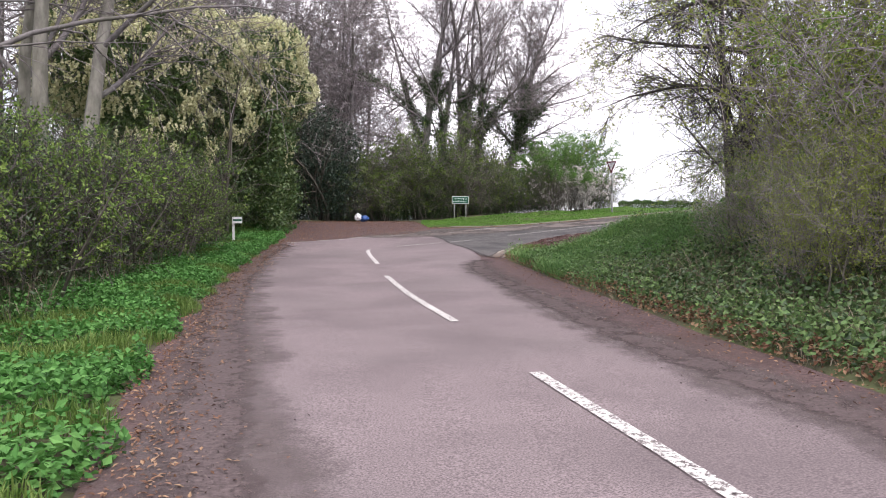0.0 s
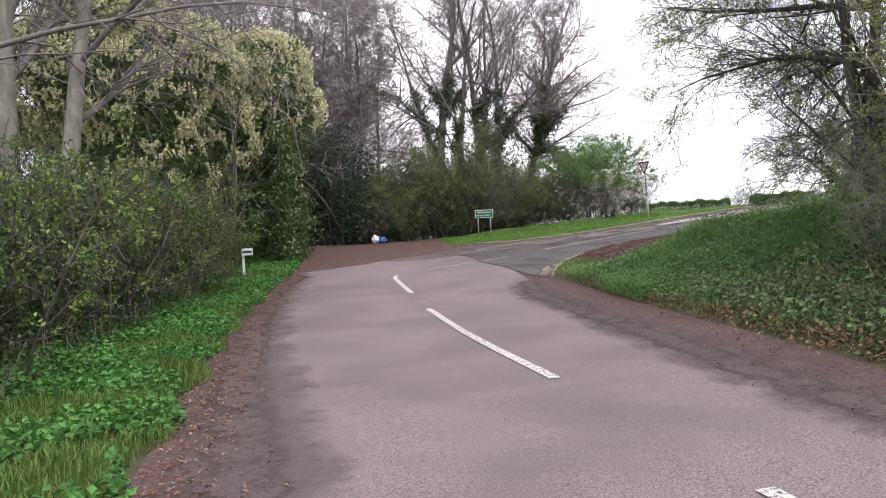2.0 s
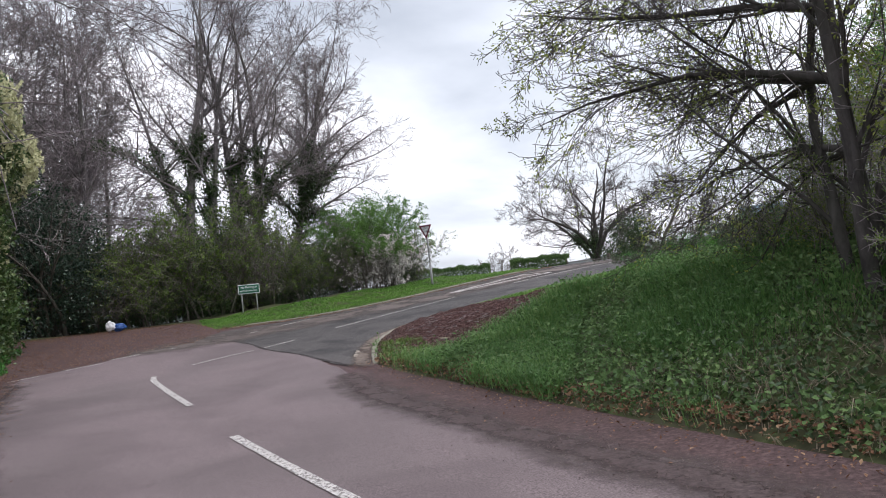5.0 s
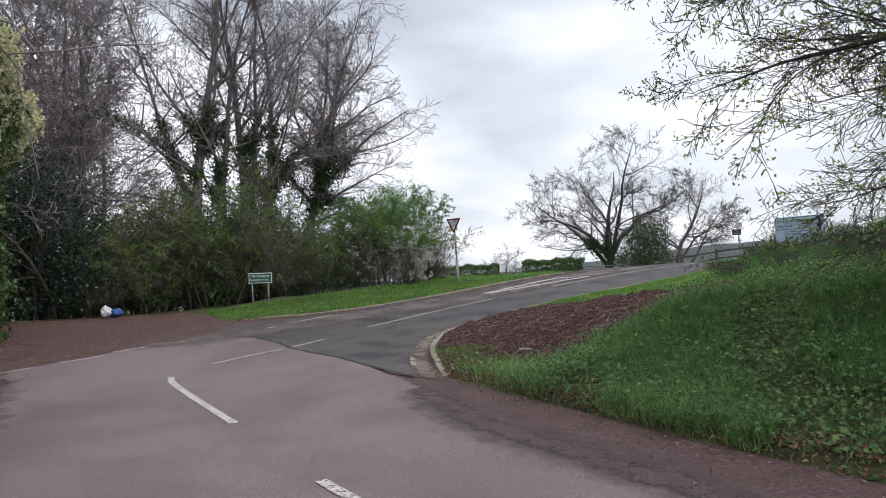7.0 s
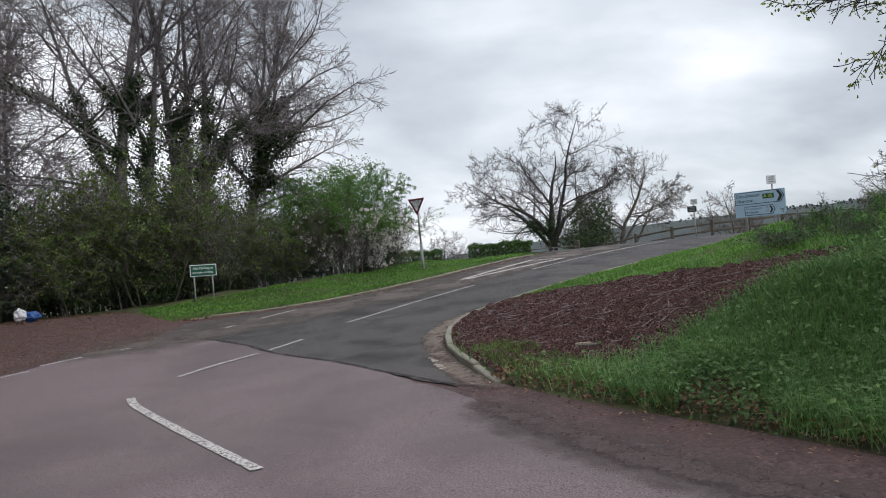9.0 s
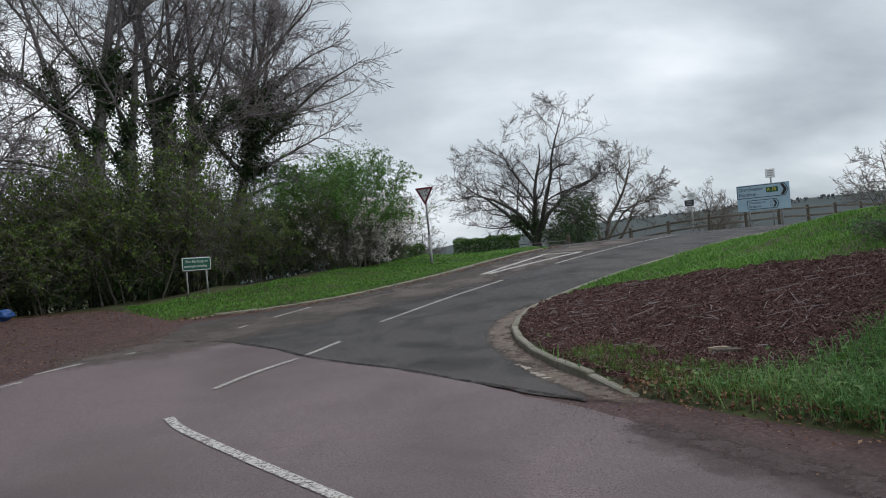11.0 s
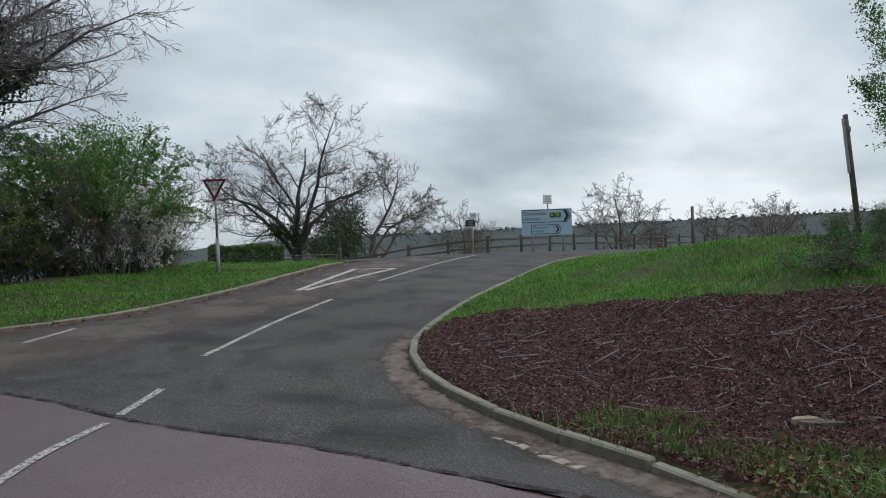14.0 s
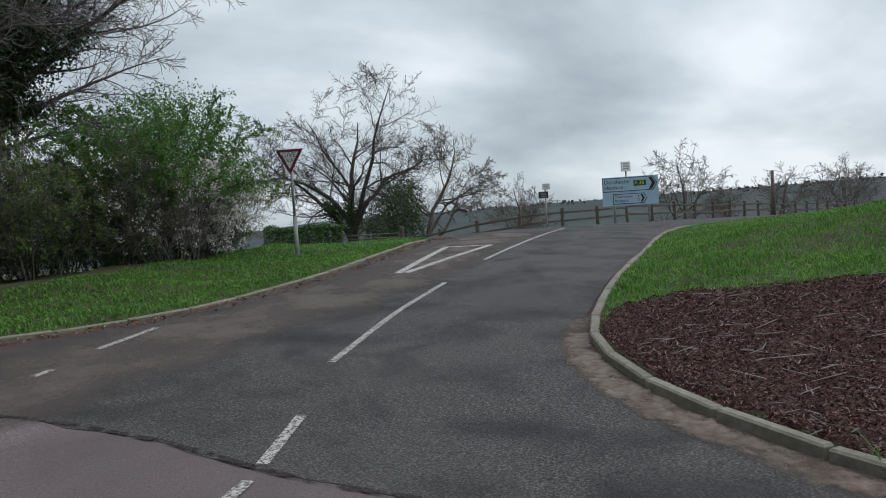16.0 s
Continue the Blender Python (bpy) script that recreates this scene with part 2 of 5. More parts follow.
M_BLOSSOM_CREAM = material("cream_blossom", [(0.46, 0.47, 0.25), (0.62, 0.61, 0.39), (0.76, 0.73, 0.52)], 5, 3, 0.8, 0, island=0.6, leaf=0.3)
M_BLOSSOM_WHITE = material("white_blossom", [(0.616, 0.582, 0.538), (0.806, 0.762, 0.728), (0.85, 0.85, 0.84)], 5, 3, 0.8, 0, island=0.6, leaf=0.3)
M_HEDGELEAF = material("hawthorn_leaves", [(0.0522, 0.104, 0.0209), (0.122, 0.2, 0.0383), (0.244, 0.33, 0.0784)], 1.2, 3, 0.55, 0, island=0.7, leaf=0.25)
M_BUDLEAF = material("opening_bud_leaves", [(0.15, 0.2, 0.042), (0.27, 0.325, 0.078), (0.42, 0.46, 0.13)], 1.2, 3, 0.5, 0, island=0.7, leaf=0.4)
M_BRIGHTLEAF = material("fresh_green_leaves", [(0.05, 0.125, 0.022), (0.105, 0.23, 0.045), (0.19, 0.34, 0.085)], 1.2, 3, 0.5, 0, island=0.7, leaf=0.3)
M_HOLLY = material("holly_leaves", [(0.0104, 0.026, 0.0156), (0.026, 0.0546, 0.0325), (0.0585, 0.0975, 0.065)], 1.2, 3, 0.35, 0, island=0.7, leaf=0.1, spec=0.5)
M_BARK = material("grey_bark", [(0.15, 0.142, 0.125), (0.25, 0.236, 0.205), (0.36, 0.342, 0.3)], 7, 8, 0.9, 0.7, 30, blotch=0.6, blotch_scale=1.6, blotch_colour=(0.09, 0.1, 0.06), stretch=(1, 1, 0.35))
M_BARK_DARK = material("dark_bark", [(0.068, 0.0607, 0.0532), (0.128, 0.114, 0.0988), (0.204, 0.184, 0.162)], 9, 8, 0.9, 0.6, 30, blotch=0.4, blotch_scale=1.6, blotch_colour=(0.06, 0.065, 0.035), stretch=(1, 1, 0.35))
M_TWIG = material("bare_twigs", [(0.0888, 0.0796, 0.0751), (0.159, 0.14, 0.129), (0.247, 0.219, 0.205)], 2, 3, 0.9, 0, island=0.6)
M_TWIG_PALE = material("pale_twigs", [(0.165, 0.14, 0.147), (0.247, 0.215, 0.222), (0.329, 0.293, 0.3)], 2, 3, 0.9, 0, island=0.6)
# Bark and twigs darkened in colour, as branches stand out against bright sky.
M_BARK_DARKENED = material("darkened_bark", [(0.035, 0.031, 0.031), (0.07, 0.062, 0.06), (0.115, 0.104, 0.1)], 9, 8, 0.85, 0.6, 30, blotch=0.4, blotch_scale=1.6, blotch_colour=(0.045, 0.05, 0.03), stretch=(1, 1, 0.35))
M_TWIG_DARKENED = material("darkened_twigs", [(0.04, 0.034, 0.034), (0.08, 0.068, 0.066), (0.13, 0.112, 0.106)], 2, 3, 0.9, 0, island=0.6)
M_CUTWOOD = material("pale_cut_wood", [(0.2, 0.15, 0.11), (0.3, 0.24, 0.18), (0.38, 0.31, 0.24)], 9, 6, 0.85, 0.4, 40)
M_DUST = worn(material("pale_road_dust", [(0.08, 0.062, 0.053), (0.15, 0.12, 0.102), (0.23, 0.19, 0.162)], 12, 8, 0.95, 0.5, 90, blotch=0.6, blotch_scale=1.6, blotch_colour=(0.065, 0.05, 0.044)), 0.86, 2.6, 0.12, 0.5)
M_GRIT = material("dark_road_grit", [(0.045, 0.034, 0.033), (0.085, 0.066, 0.065), (0.15, 0.12, 0.112)], 12, 4, 0.95, 0, island=0.85)
M_WOOD = material("weathered_fence_wood", [(0.05, 0.043, 0.036), (0.095, 0.082, 0.068), (0.15, 0.13, 0.11)], 10, 6, 0.9, 0.5, 40, stretch=(0.2, 1, 1))
M_STEEL = material("galvanised_steel", [(0.28, 0.29, 0.29), (0.38, 0.39, 0.39), (0.46, 0.47, 0.47)], 9, 5, 0.5, 0.1, 60, metal=0.6)
M_GREYPOST = material("dull_grey_post", [(0.18, 0.185, 0.18), (0.25, 0.255, 0.25), (0.31, 0.315, 0.305)], 9, 5, 0.6, 0.1, 60)
M_GATE = material("dull_rusted_steel", [(0.1, 0.092, 0.085), (0.16, 0.15, 0.14), (0.23, 0.22, 0.21)], 9, 5, 0.7, 0.1, 60)
M_SIGNWHITE = material("white_sign_face", [(0.62, 0.63, 0.64), (0.72, 0.73, 0.74)], 3, 5, 0.45, 0.05, 60)
M_SIGNBLUEWHITE = material("pale_sign_face", [(0.30, 0.43, 0.53), (0.38, 0.51, 0.60)], 3, 5, 0.4, 0.05, 60)
M_SIGNGREEN = material("green_sign_face", [(0.012, 0.075, 0.045), (0.018, 0.1, 0.06)], 3, 5, 0.4, 0.05, 60)
M_SIGNBLACK = material("black_sign_lettering", [(0.015, 0.018, 0.022), (0.03, 0.033, 0.038)], 3, 5, 0.5, 0.05, 60)
# The red is darkened in colour for a sign lit from behind.
M_SIGNRED = material("backlit_red_border", [(0.11, 0.018, 0.03), (0.165, 0.03, 0.045)], 3, 5, 0.45, 0.05, 60)
M_SIGNYELLOW = material("yellow_sign_lettering", [(0.6, 0.5, 0.05), (0.7, 0.58, 0.08)], 3, 5, 0.45, 0.05, 60)
M_PLASTIC_W = material("white_plastic_bag", [(0.55, 0.56, 0.58), (0.75, 0.76, 0.78)], 9, 5, 0.35, 0.4, 25)
M_PLASTIC_B = material("blue_plastic", [(0.02, 0.06, 0.2), (0.04, 0.11, 0.32)], 9, 5, 0.4, 0.2, 40)
# Distance haze is put into these two materials as a blue-grey cast.
M_FIELD_HAZED = material("hazed_far_fields_and_woods", [(0.036, 0.0484, 0.0512), (0.0504, 0.064, 0.064), (0.0648, 0.0819, 0.072)], 0.02, 6, 1.0, 0, blotch=0.8, blotch_scale=0.012, blotch_colour=(0.055, 0.062, 0.066))
M_FARWOOD_HAZED = material("hazed_far_woodland", [(0.0507, 0.058, 0.0656), (0.0663, 0.074, 0.082), (0.0827, 0.0896, 0.0959)], 0.05, 6, 1.0, 0, island=0.6)


# ---- mesh helpers ----
def mesh_np(name, verts, faces, mat, smooth=False):
    """A mesh from an array of points and an array of equal-sided faces."""
    verts, faces = np.asarray(verts, np.float32), np.asarray(faces, np.int32)
    me = bpy.data.meshes.new(name)
    k = faces.shape[1]
    me.vertices.add(len(verts))
    me.vertices.foreach_set("co", verts.ravel())
    me.loops.add(faces.size)
    me.loops.foreach_set("vertex_index", faces.ravel())
    me.polygons.add(len(faces))
    me.polygons.foreach_set("loop_start", np.arange(0, faces.size, k, dtype=np.int32))
    me.polygons.foreach_set("loop_total", np.full(len(faces), k, np.int32))
    me.polygons.foreach_set("use_smooth", np.full(len(faces), smooth))
    me.update(calc_edges=True)
    me.materials.append(mat)
    return me


def child(name, me, parent, label="", kind=""):
    ob = new(name, me)
    ob.parent = parent
    return tagged(ob, label=label, kind=kind)


def part(name, bm, mat, parent=None, label="", smooth=False):
    """Links a bmesh as one mesh object under a thing or a part."""
    me = bpy.data.meshes.new(name)
    if smooth:
        for f in bm.faces:
            f.smooth = True
    bm.to_mesh(me)
    bm.free()
    me.materials.append(mat)
    return child(name, me, parent, label) if parent else tagged(new(name, me), label=label)


def thing(name, place, label, category, group="", turn=0.0):
    ob = new(name)
    ob.matrix_world = pose(*place, 0, 0, turn)
    ob.empty_display_size = 0.2
    return tagged(ob, label, category, group)


def box(bm, size, at=(0, 0, 0), turn=0.0, bevel=0.0, tilt=0.0):
    m = pose(*at, tilt, 0, turn) @ Matrix.Diagonal((*size, 1))
    vs = bmesh.ops.create_cube(bm, size=1.0, matrix=m)["verts"]
    if bevel:
        es = list({e for v in vs for e in v.link_edges})
        bmesh.ops.bevel(bm, geom=es, offset=bevel, segments=1, affect="EDGES", profile=0.5)
    return bm


def rod(bm, a, b, r0, r1=None, sides=10):
    a, b = Vector(a), Vector(b)
    m = Matrix.Translation((a + b) / 2) @ (b - a).to_track_quat("Z", "Y").to_matrix().to_4x4()
    bmesh.ops.create_cone(bm, cap_ends=True, segments=sides, radius1=r0, radius2=r0 if r1 is None else r1, depth=(b - a).length, matrix=m)
    return bm


def lettering(text, height, mat, parent, m, name="lettering"):
    """Flat letters in the built-in font, as a mesh, centred on the pose m."""
    cu = bpy.data.curves.new(name, "FONT")
    cu.body, cu.size, cu.align_x, cu.align_y, cu.extrude = text, height, "LEFT", "CENTER", 0.001
    tmp = new("lettering_source", cu)
    me = bpy.data.meshes.new_from_object(tmp.evaluated_get(bpy.context.evaluated_depsgraph_get()))
    bpy.data.objects.remove(tmp)
    bpy.data.curves.remove(cu)
    me.materials.clear()
    me.materials.append(mat)
    ob = child(name, me, parent)
    ob.matrix_local = m
    return ob


# ---- the lie of the land ----
from mathutils.geometry import delaunay_2d_cdt


def soft(v, k):
    return k * np.logaddexp(0, np.asarray(v, float) / k)


def step(v):
    v = np.clip(v, 0, 1)
    return v * v * (3 - 2 * v)


def road_z(x, y):
    """Height of the carriageway and of all that lies level with it."""
    return (0.234 + 0.03 * soft(np.asarray(y, float) - 16, 2.5) + 0.0684 * soft(np.asarray(x, float) - 2, 1.5)
            - 0.0619 * soft(np.asarray(x, float) - 14, 3) + 0.0449 * soft(np.asarray(y, float) - 26, 2)
            - 0.26 * soft(np.asarray(y, float) + 0.1 * soft(np.asarray(x, float) - 27, 3) - 38.9, 1.3)
            + 0.16 * soft(np.asarray(y, float) + 0.1 * soft(np.asarray(x, float) - 27, 3) - 47, 1.5))


RIGHT_EDGE = [(8.0, -14), (5.6, -6), (4.4, 0), (3.7, 6.6), (3.47, 9.3), (3.38, 12), (3.1, 15.7), (2.95, 18), (2.78, 20.3), (2.72, 21.6)]
KERB_LINE = [(2.72, 21.6), (2.92, 22.4), (3.2, 23.35), (3.6, 24.4), (4.2, 25.5), (4.95, 26.4), (5.9, 27.15), (7.4, 27.9), (9.7, 28.85), (12.9, 30.0), (17.5, 31.7), (21.5, 32.7), (30, 33.6), (60, 34)]
FAR_KERB = [(14.3, 36.7), (12.9, 36.2), (10.8, 35.1), (8.3, 33.9), (6.4, 33.2), (4.5, 32.7), (2.3, 32.8), (0.9, 33.2)]
TOP_EDGE = [(60, 37), (40, 37.5), (30, 38.6), (24, 40.5), (18, 44), (12, 50), (8, 52), (12, 44)]
LEFT_EDGE = [(0.7, 34.5), (0.2, 37.5), (-1, 38.6), (-3, 38.9), (-5.4, 37.5), (-5.4, 34.3), (-4.6, 31.4), (-4.25, 28), (-4.2, 25.3), (-3.45, 17.4), (-2.55, 11.6), (-1.9, 8), (-1.1, 5.0), (-0.1, 1.5), (1.2, -3), (2.6, -8), (4.6, -14)]
ROAD_REGION = RIGHT_EDGE + KERB_LINE[1:] + TOP_EDGE + FAR_KERB + LEFT_EDGE
MAIN_TARMAC = [(7.6, -14), (5.2, -6), (4.0, 0), (3.3, 5.2), (2.7, 8.7), (2.42, 12), (2.06, 16), (1.86, 18.8), (2.15, 21.8), (2.1, 23.5), (1.9, 25), (1.5, 26.6), (1.35, 28.1), (0.9, 29.6), (0.1, 30.3), (-1.1, 29.7), (-2.2, 28.5), (-3.6, 27.3), (-3.8, 26), (-3.75, 23), (-3.3, 18.7), (-2.3, 12.8), (-1.3, 8.5), (-0.5, 5), (0.55, 1.5), (1.8, -3), (3.2, -8), (5.2, -14)]
SIDE_TARMAC = [(2.3, 21.8), (2.64, 22.47), (2.93, 23.54), (3.35, 24.58), (3.97, 25.67), (4.79, 26.55), (5.8, 27.27), (7.35, 28.03), (9.66, 28.98), (12.86, 30.13), (17.45, 31.83), (21.5, 32.83), (30, 33.7), (60, 34.1)] + TOP_EDGE + [(14.2, 36.6), (12.9, 36.05), (10.8, 34.95), (8.3, 33.72), (6.4, 33.0), (4.5, 32.45), (2.3, 32.4), (1.0, 32.2), (0.1, 30.3), (0.9, 29.6), (1.35, 28.1), (1.5, 26.6), (1.9, 25), (2.1, 23.5)]
MULCH_REGION = [(2.82, 21.75), (2.99, 22.35), (3.24, 23.3), (3.64, 24.37), (4.23, 25.46), (4.97, 26.35), (5.92, 27.1), (6.9, 27.45), (8.3, 27.0), (8.1, 25.8), (8.0, 24.6), (8.0, 23.4), (8.25, 22.2), (8.3, 20.9), (7.4, 20.2), (6.0, 20.1), (4.8, 20.3), (4.0, 20.55), (3.5, 20.85), (3.05, 21.35)]


def to_line(px, py, line, closed=False):
    """Distance from points to a line of corners."""
    best = np.full(np.shape(px), 1e9)
    pts = line + line[:1] if closed else line
    for (ax, ay), (bx, by) in zip(pts[:-1], pts[1:]):
        dx, dy = bx - ax, by - ay
        u = np.clip(((px - ax) * dx + (py - ay) * dy) / (dx * dx + dy * dy), 0, 1)
        best = np.minimum(best, np.hypot(px - ax - u * dx, py - ay - u * dy))
    return best


def inside(px, py, poly):
    hit = np.zeros(np.shape(px), bool)
    for (ax, ay), (bx, by) in zip(poly, poly[1:] + poly[:1]):
        cross = (ay > py) != (by > py)
        with np.errstate(divide="ignore", invalid="ignore"):
            hit ^= cross & (px < (bx - ax) * (py - ay) / (by - ay + 1e-12) + ax)
    return hit


RIGHT_LAND = RIGHT_EDGE + KERB_LINE[1:] + [(60, -14)]


def bumps(x, y):
    return (0.05 * np.sin(1.7 * x + 0.6 * np.sin(0.9 * y)) * np.sin(1.3 * y + 0.8 * np.sin(1.1 * x)) + 0.025 * np.sin(3.9 * x + 1.1 * y) * np.sin(4.3 * y - 0.7 * x))


def ground_z(x, y):
    x, y = np.asarray(x, float), np.asarray(y, float)
    base = road_z(x, y)
    d = to_line(x, y, ROAD_REGION, True)
    within = inside(x, y, ROAD_REGION)
    right = inside(x, y, RIGHT_LAND)
    d1 = to_line(x, y, RIGHT_EDGE)
    d2 = to_line(x, y, KERB_LINE)
    bank = 1.05 * step(d1 / 3.6) * step((d2 + 0.4) / (9.0 - 3.0 * step((x - 9) / 4))) * (1 - 0.5 * step((x - 12) / 9)) + 0.075 * step(d / 0.12)
    bank = bank + 0.3 * np.exp(-((d1 - 2.2) / 1.15) ** 2 - ((y - 19.4) / 1.3) ** 2)
    bank = bank + 0.2 * np.exp(-((y - 19.9) / 0.95) ** 2) * step((x - 4.4) / 1.6) * (1 - step((x - 6.6) / 2.2))
    verge = 0.07 * step(d / 0.35) + 0.16 * step((d - 0.8) / 3.0)
    z = base + np.where(right, bank, verge) + bumps(x, y) * step(d / 1.2)
    return np.where(within, base - 0.06 * step(d / 0.25 + 0.3), z)


def sheet(name, poly, lift, mat, spacing, label, category, level=road_z, ragged=0.0, skirt=0.0):
    """A level-following sheet inside a polygon."""
    fine = []
    for (ax, ay), (bx, by) in zip(poly, poly[1:] + poly[:1]):
        n = max(1, int(math.hypot(bx - ax, by - ay) / spacing))
        fine += [(ax + (bx - ax) * k / n, ay + (by - ay) * k / n) for k in range(n)]
    if ragged:
        fine = [(a + ragged * (0.6 * noise.noise(Vector((a, b, 1)) * 0.7) + 0.6 * noise.noise(Vector((a, b, 2)) * 3)), b + ragged * 0.6 * noise.noise(Vector((a, b, 5)) * 2)) for a, b in fine]
    xs, ys = [p[0] for p in fine], [p[1] for p in fine]
    gx, gy = np.meshgrid(np.arange(min(xs), max(xs), spacing), np.arange(min(ys), max(ys), spacing))
    gx, gy = gx.ravel(), gy.ravel()
    ok = inside(gx, gy, poly) & (to_line(gx, gy, poly, True) > spacing * 0.35)
    pts = [Vector(p) for p in fine] + [Vector(p) for p in zip(gx[ok], gy[ok])]
    vs, _, fs, *_ = delaunay_2d_cdt(pts, [], [list(range(len(fine)))], 1, 1e-5)
    co = np.array([(v.x, v.y) for v in vs])
    z = level(co[:, 0], co[:, 1]) + lift
    if skirt:
        z = z - skirt * (to_line(co[:, 0], co[:, 1], fine, True) < spacing * 0.2)
    ob = new(name, mesh_np(name, np.c_[co, z], np.array([f for f in fs if len(f) == 3]), mat, True))
    return tagged(ob, label, category, kind="structure")


# ---- ground and roads ----
def spread(lo, hi, pitch, reach, growth=1.3):
    mid = list(np.arange(lo, hi + pitch / 2, pitch))
    s, low, high = pitch, [], []
    while not high or high[-1] - hi < reach:
        s *= growth
        low.append((low[-1] if low else lo) - s)
        high.append((high[-1] if high else hi) + s)
    return np.array(low[::-1] + mid + high)


gxs, gys = spread(-9, 26, 0.22, 2500), spread(-6, 46, 0.22, 2500)
GX, GY = np.meshgrid(gxs, gys)
GZ = ground_z(GX.ravel(), GY.ravel())
far_d = np.hypot(GX.ravel() - 5, GY.ravel() - 20)
GZ = np.where(far_d > 45, np.clip(GZ, -1.0, 3.0) * np.clip(1 - (far_d - 45) / 90, 0, 1) - 6 * step((far_d - 60) / 300), GZ)
W = len(gxs)
idx = np.arange(len(gys) * W).reshape(len(gys), W)
quads = np.stack([idx[:-1, :-1], idx[:-1, 1:], idx[1:, 1:], idx[1:, :-1]], -1).reshape(-1, 4)
ground = tagged(new("ground", mesh_np("ground", np.c_[GX.ravel(), GY.ravel(), GZ], quads, M_SOIL, True)), "grassy earth ground with verges and a raised roadside bank", "ground", kind="structure")
sheet("litter_ground", ROAD_REGION, 0.0, M_LITTER, 0.6, "brown leaf litter and grit along the road edges", "ground")
sheet("main_road", MAIN_TARMAC, 0.012, M_TARMAC, 0.22, "worn pinkish-grey tarmac lane curving past a bank", "road", ragged=0.09)
sheet("side_road", SIDE_TARMAC, 0.016, M_TARMAC_DARK, 0.25, "darker patched tarmac side road climbing to a junction", "road", ragged=0.1)


def smooth_line(line, pitch):
    """Points at even steps along a rounded run through the corners."""
    p = np.array(line, float)
    q = np.vstack([2 * p[0] - p[1], p, 2 * p[-1] - p[-2]])
    out = []
    for i in range(1, len(q) - 2):
        for u in np.linspace(0, 1, 24, endpoint=False):
            out.append(0.5 * (2 * q[i] + (q[i + 1] - q[i - 1]) * u + (2 * q[i - 1] - 5 * q[i] + 4 * q[i + 1] - q[i + 2]) * u * u + (3 * q[i] - q[i - 1] - 3 * q[i + 1] + q[i + 2]) * u ** 3))
    out = np.array(out + [p[-1]])
    s = np.r_[0, np.cumsum(np.hypot(*np.diff(out, axis=0).T))]
    t = np.arange(0, s[-1], pitch)
    return np.c_[np.interp(t, s, out[:, 0]), np.interp(t, s, out[:, 1])]


def marking(line, width, mat, label):
    p = smooth_line(line, 0.045)
    rng = random.Random(int(1000 * abs(line[0][0]) + 77 * abs(line[0][1])))
    d = np.gradient(p, axis=0)
    d /= np.hypot(d[:, 0], d[:, 1])[:, None]
    nrm = np.c_[-d[:, 1], d[:, 0]] * width / 2
    n = len(p)
    ragged = np.array([[1 + rng.uniform(-0.06, 0.04)] for _ in range(2 * n)])
    v = np.vstack([p + nrm * ragged[:n], p - nrm * ragged[n:]])
    z = road_z(v[:, 0], v[:, 1]) + 0.024
    i = np.arange(n - 1)
    ob = new("road_marking", mesh_np("road_marking", np.c_[v, z], np.c_[i, i + n, i + n + 1, i + 1], mat, False))
    return tagged(ob, label, "road marking", "painted road lines", "structure")


LINE_LABEL = "worn white painted line on grey tarmac"
FADED_LABEL = "faded white painted line on grey tarmac"
for pts in ([(3.9, -6.5), (2.9, -0.9)], [(2.35, 2.2), (1.43, 7.7)], [(0.93, 10.75), (0.35, 13.9), (-0.17, 17.3)], [(-0.5, 20.2), (-0.78, 22.3), (-0.93, 23.5), (-0.99, 24.1), (-0.98, 24.65)]):
    marking(pts, 0.11, M_PAINT, LINE_LABEL)
for pts in ([(-0.2, 25.75), (0.5, 26.35), (1.3, 26.85)], [(1.5, 27.0), (2.35, 27.65)], [(3.6, 28.75), (5.8, 30.0), (8.1, 31.1)], [(10.7, 32.3), (19.6, 36.0)]):
    marking(pts, 0.085, M_PAINT_FAINT, FADED_LABEL)
for pts in ([(-3.9, 26.9), (-3.3, 27.4)], [(-2.9, 27.75), (-2.1, 28.3)], [(-1.95, 28.75), (-1.25, 29.2)], [(-0.6, 29.5), (-0.4, 29.55)], [(1.6, 30.7), (1.85, 30.85)], [(2.55, 31.4), (3.6, 32.0)]):
    marking(pts, 0.09, M_PAINT_FAINT, FADED_LABEL)
for pts in ([(8.5, 32.55), (12.4, 34.7)], [(12.3, 34.66), (13.2, 33.95)], [(13.1, 33.98), (8.6, 32.45)]):
    marking(pts, 0.14, M_PAINT, LINE_LABEL)


def gutter_edging():
    """Broken pale edging slabs let into the tarmac below the kerb."""
    owner = tagged(new("gutter_edging"), "broken pale edging stones set flush beside the kerb", "edging stones", kind="structure")
    rng = random.Random(17)
    p = smooth_line([(2.69, 22.9), (2.8, 23.25), (2.92, 23.6), (3.02, 24.0)], 0.15)
    for a, b in zip(p[:-1], p[1:]):
        bm = box(bmesh.new(), (0.15 * rng.uniform(0.75, 1.05), 0.1 * rng.uniform(0.6, 1.15), 0.05), bevel=0.012)
        for v in bm.verts:
            v.co += Vector((rng.uniform(-0.015, 0.015), rng.uniform(-0.015, 0.015), 0))
        ob = part("edging_stone", bm, M_KERB_PALE, owner)
        ob.matrix_local = pose((a[0] + b[0]) / 2 + rng.uniform(-0.02, 0.02), (a[1] + b[1]) / 2, float(road_z(*a)) + 0.003 + rng.uniform(-0.004, 0.004), rng.uniform(-2, 2), rng.uniform(-2, 2), math.degrees(math.atan2(b[1] - a[1], b[0] - a[0])) + rng.uniform(-9, 9))


gutter_edging()


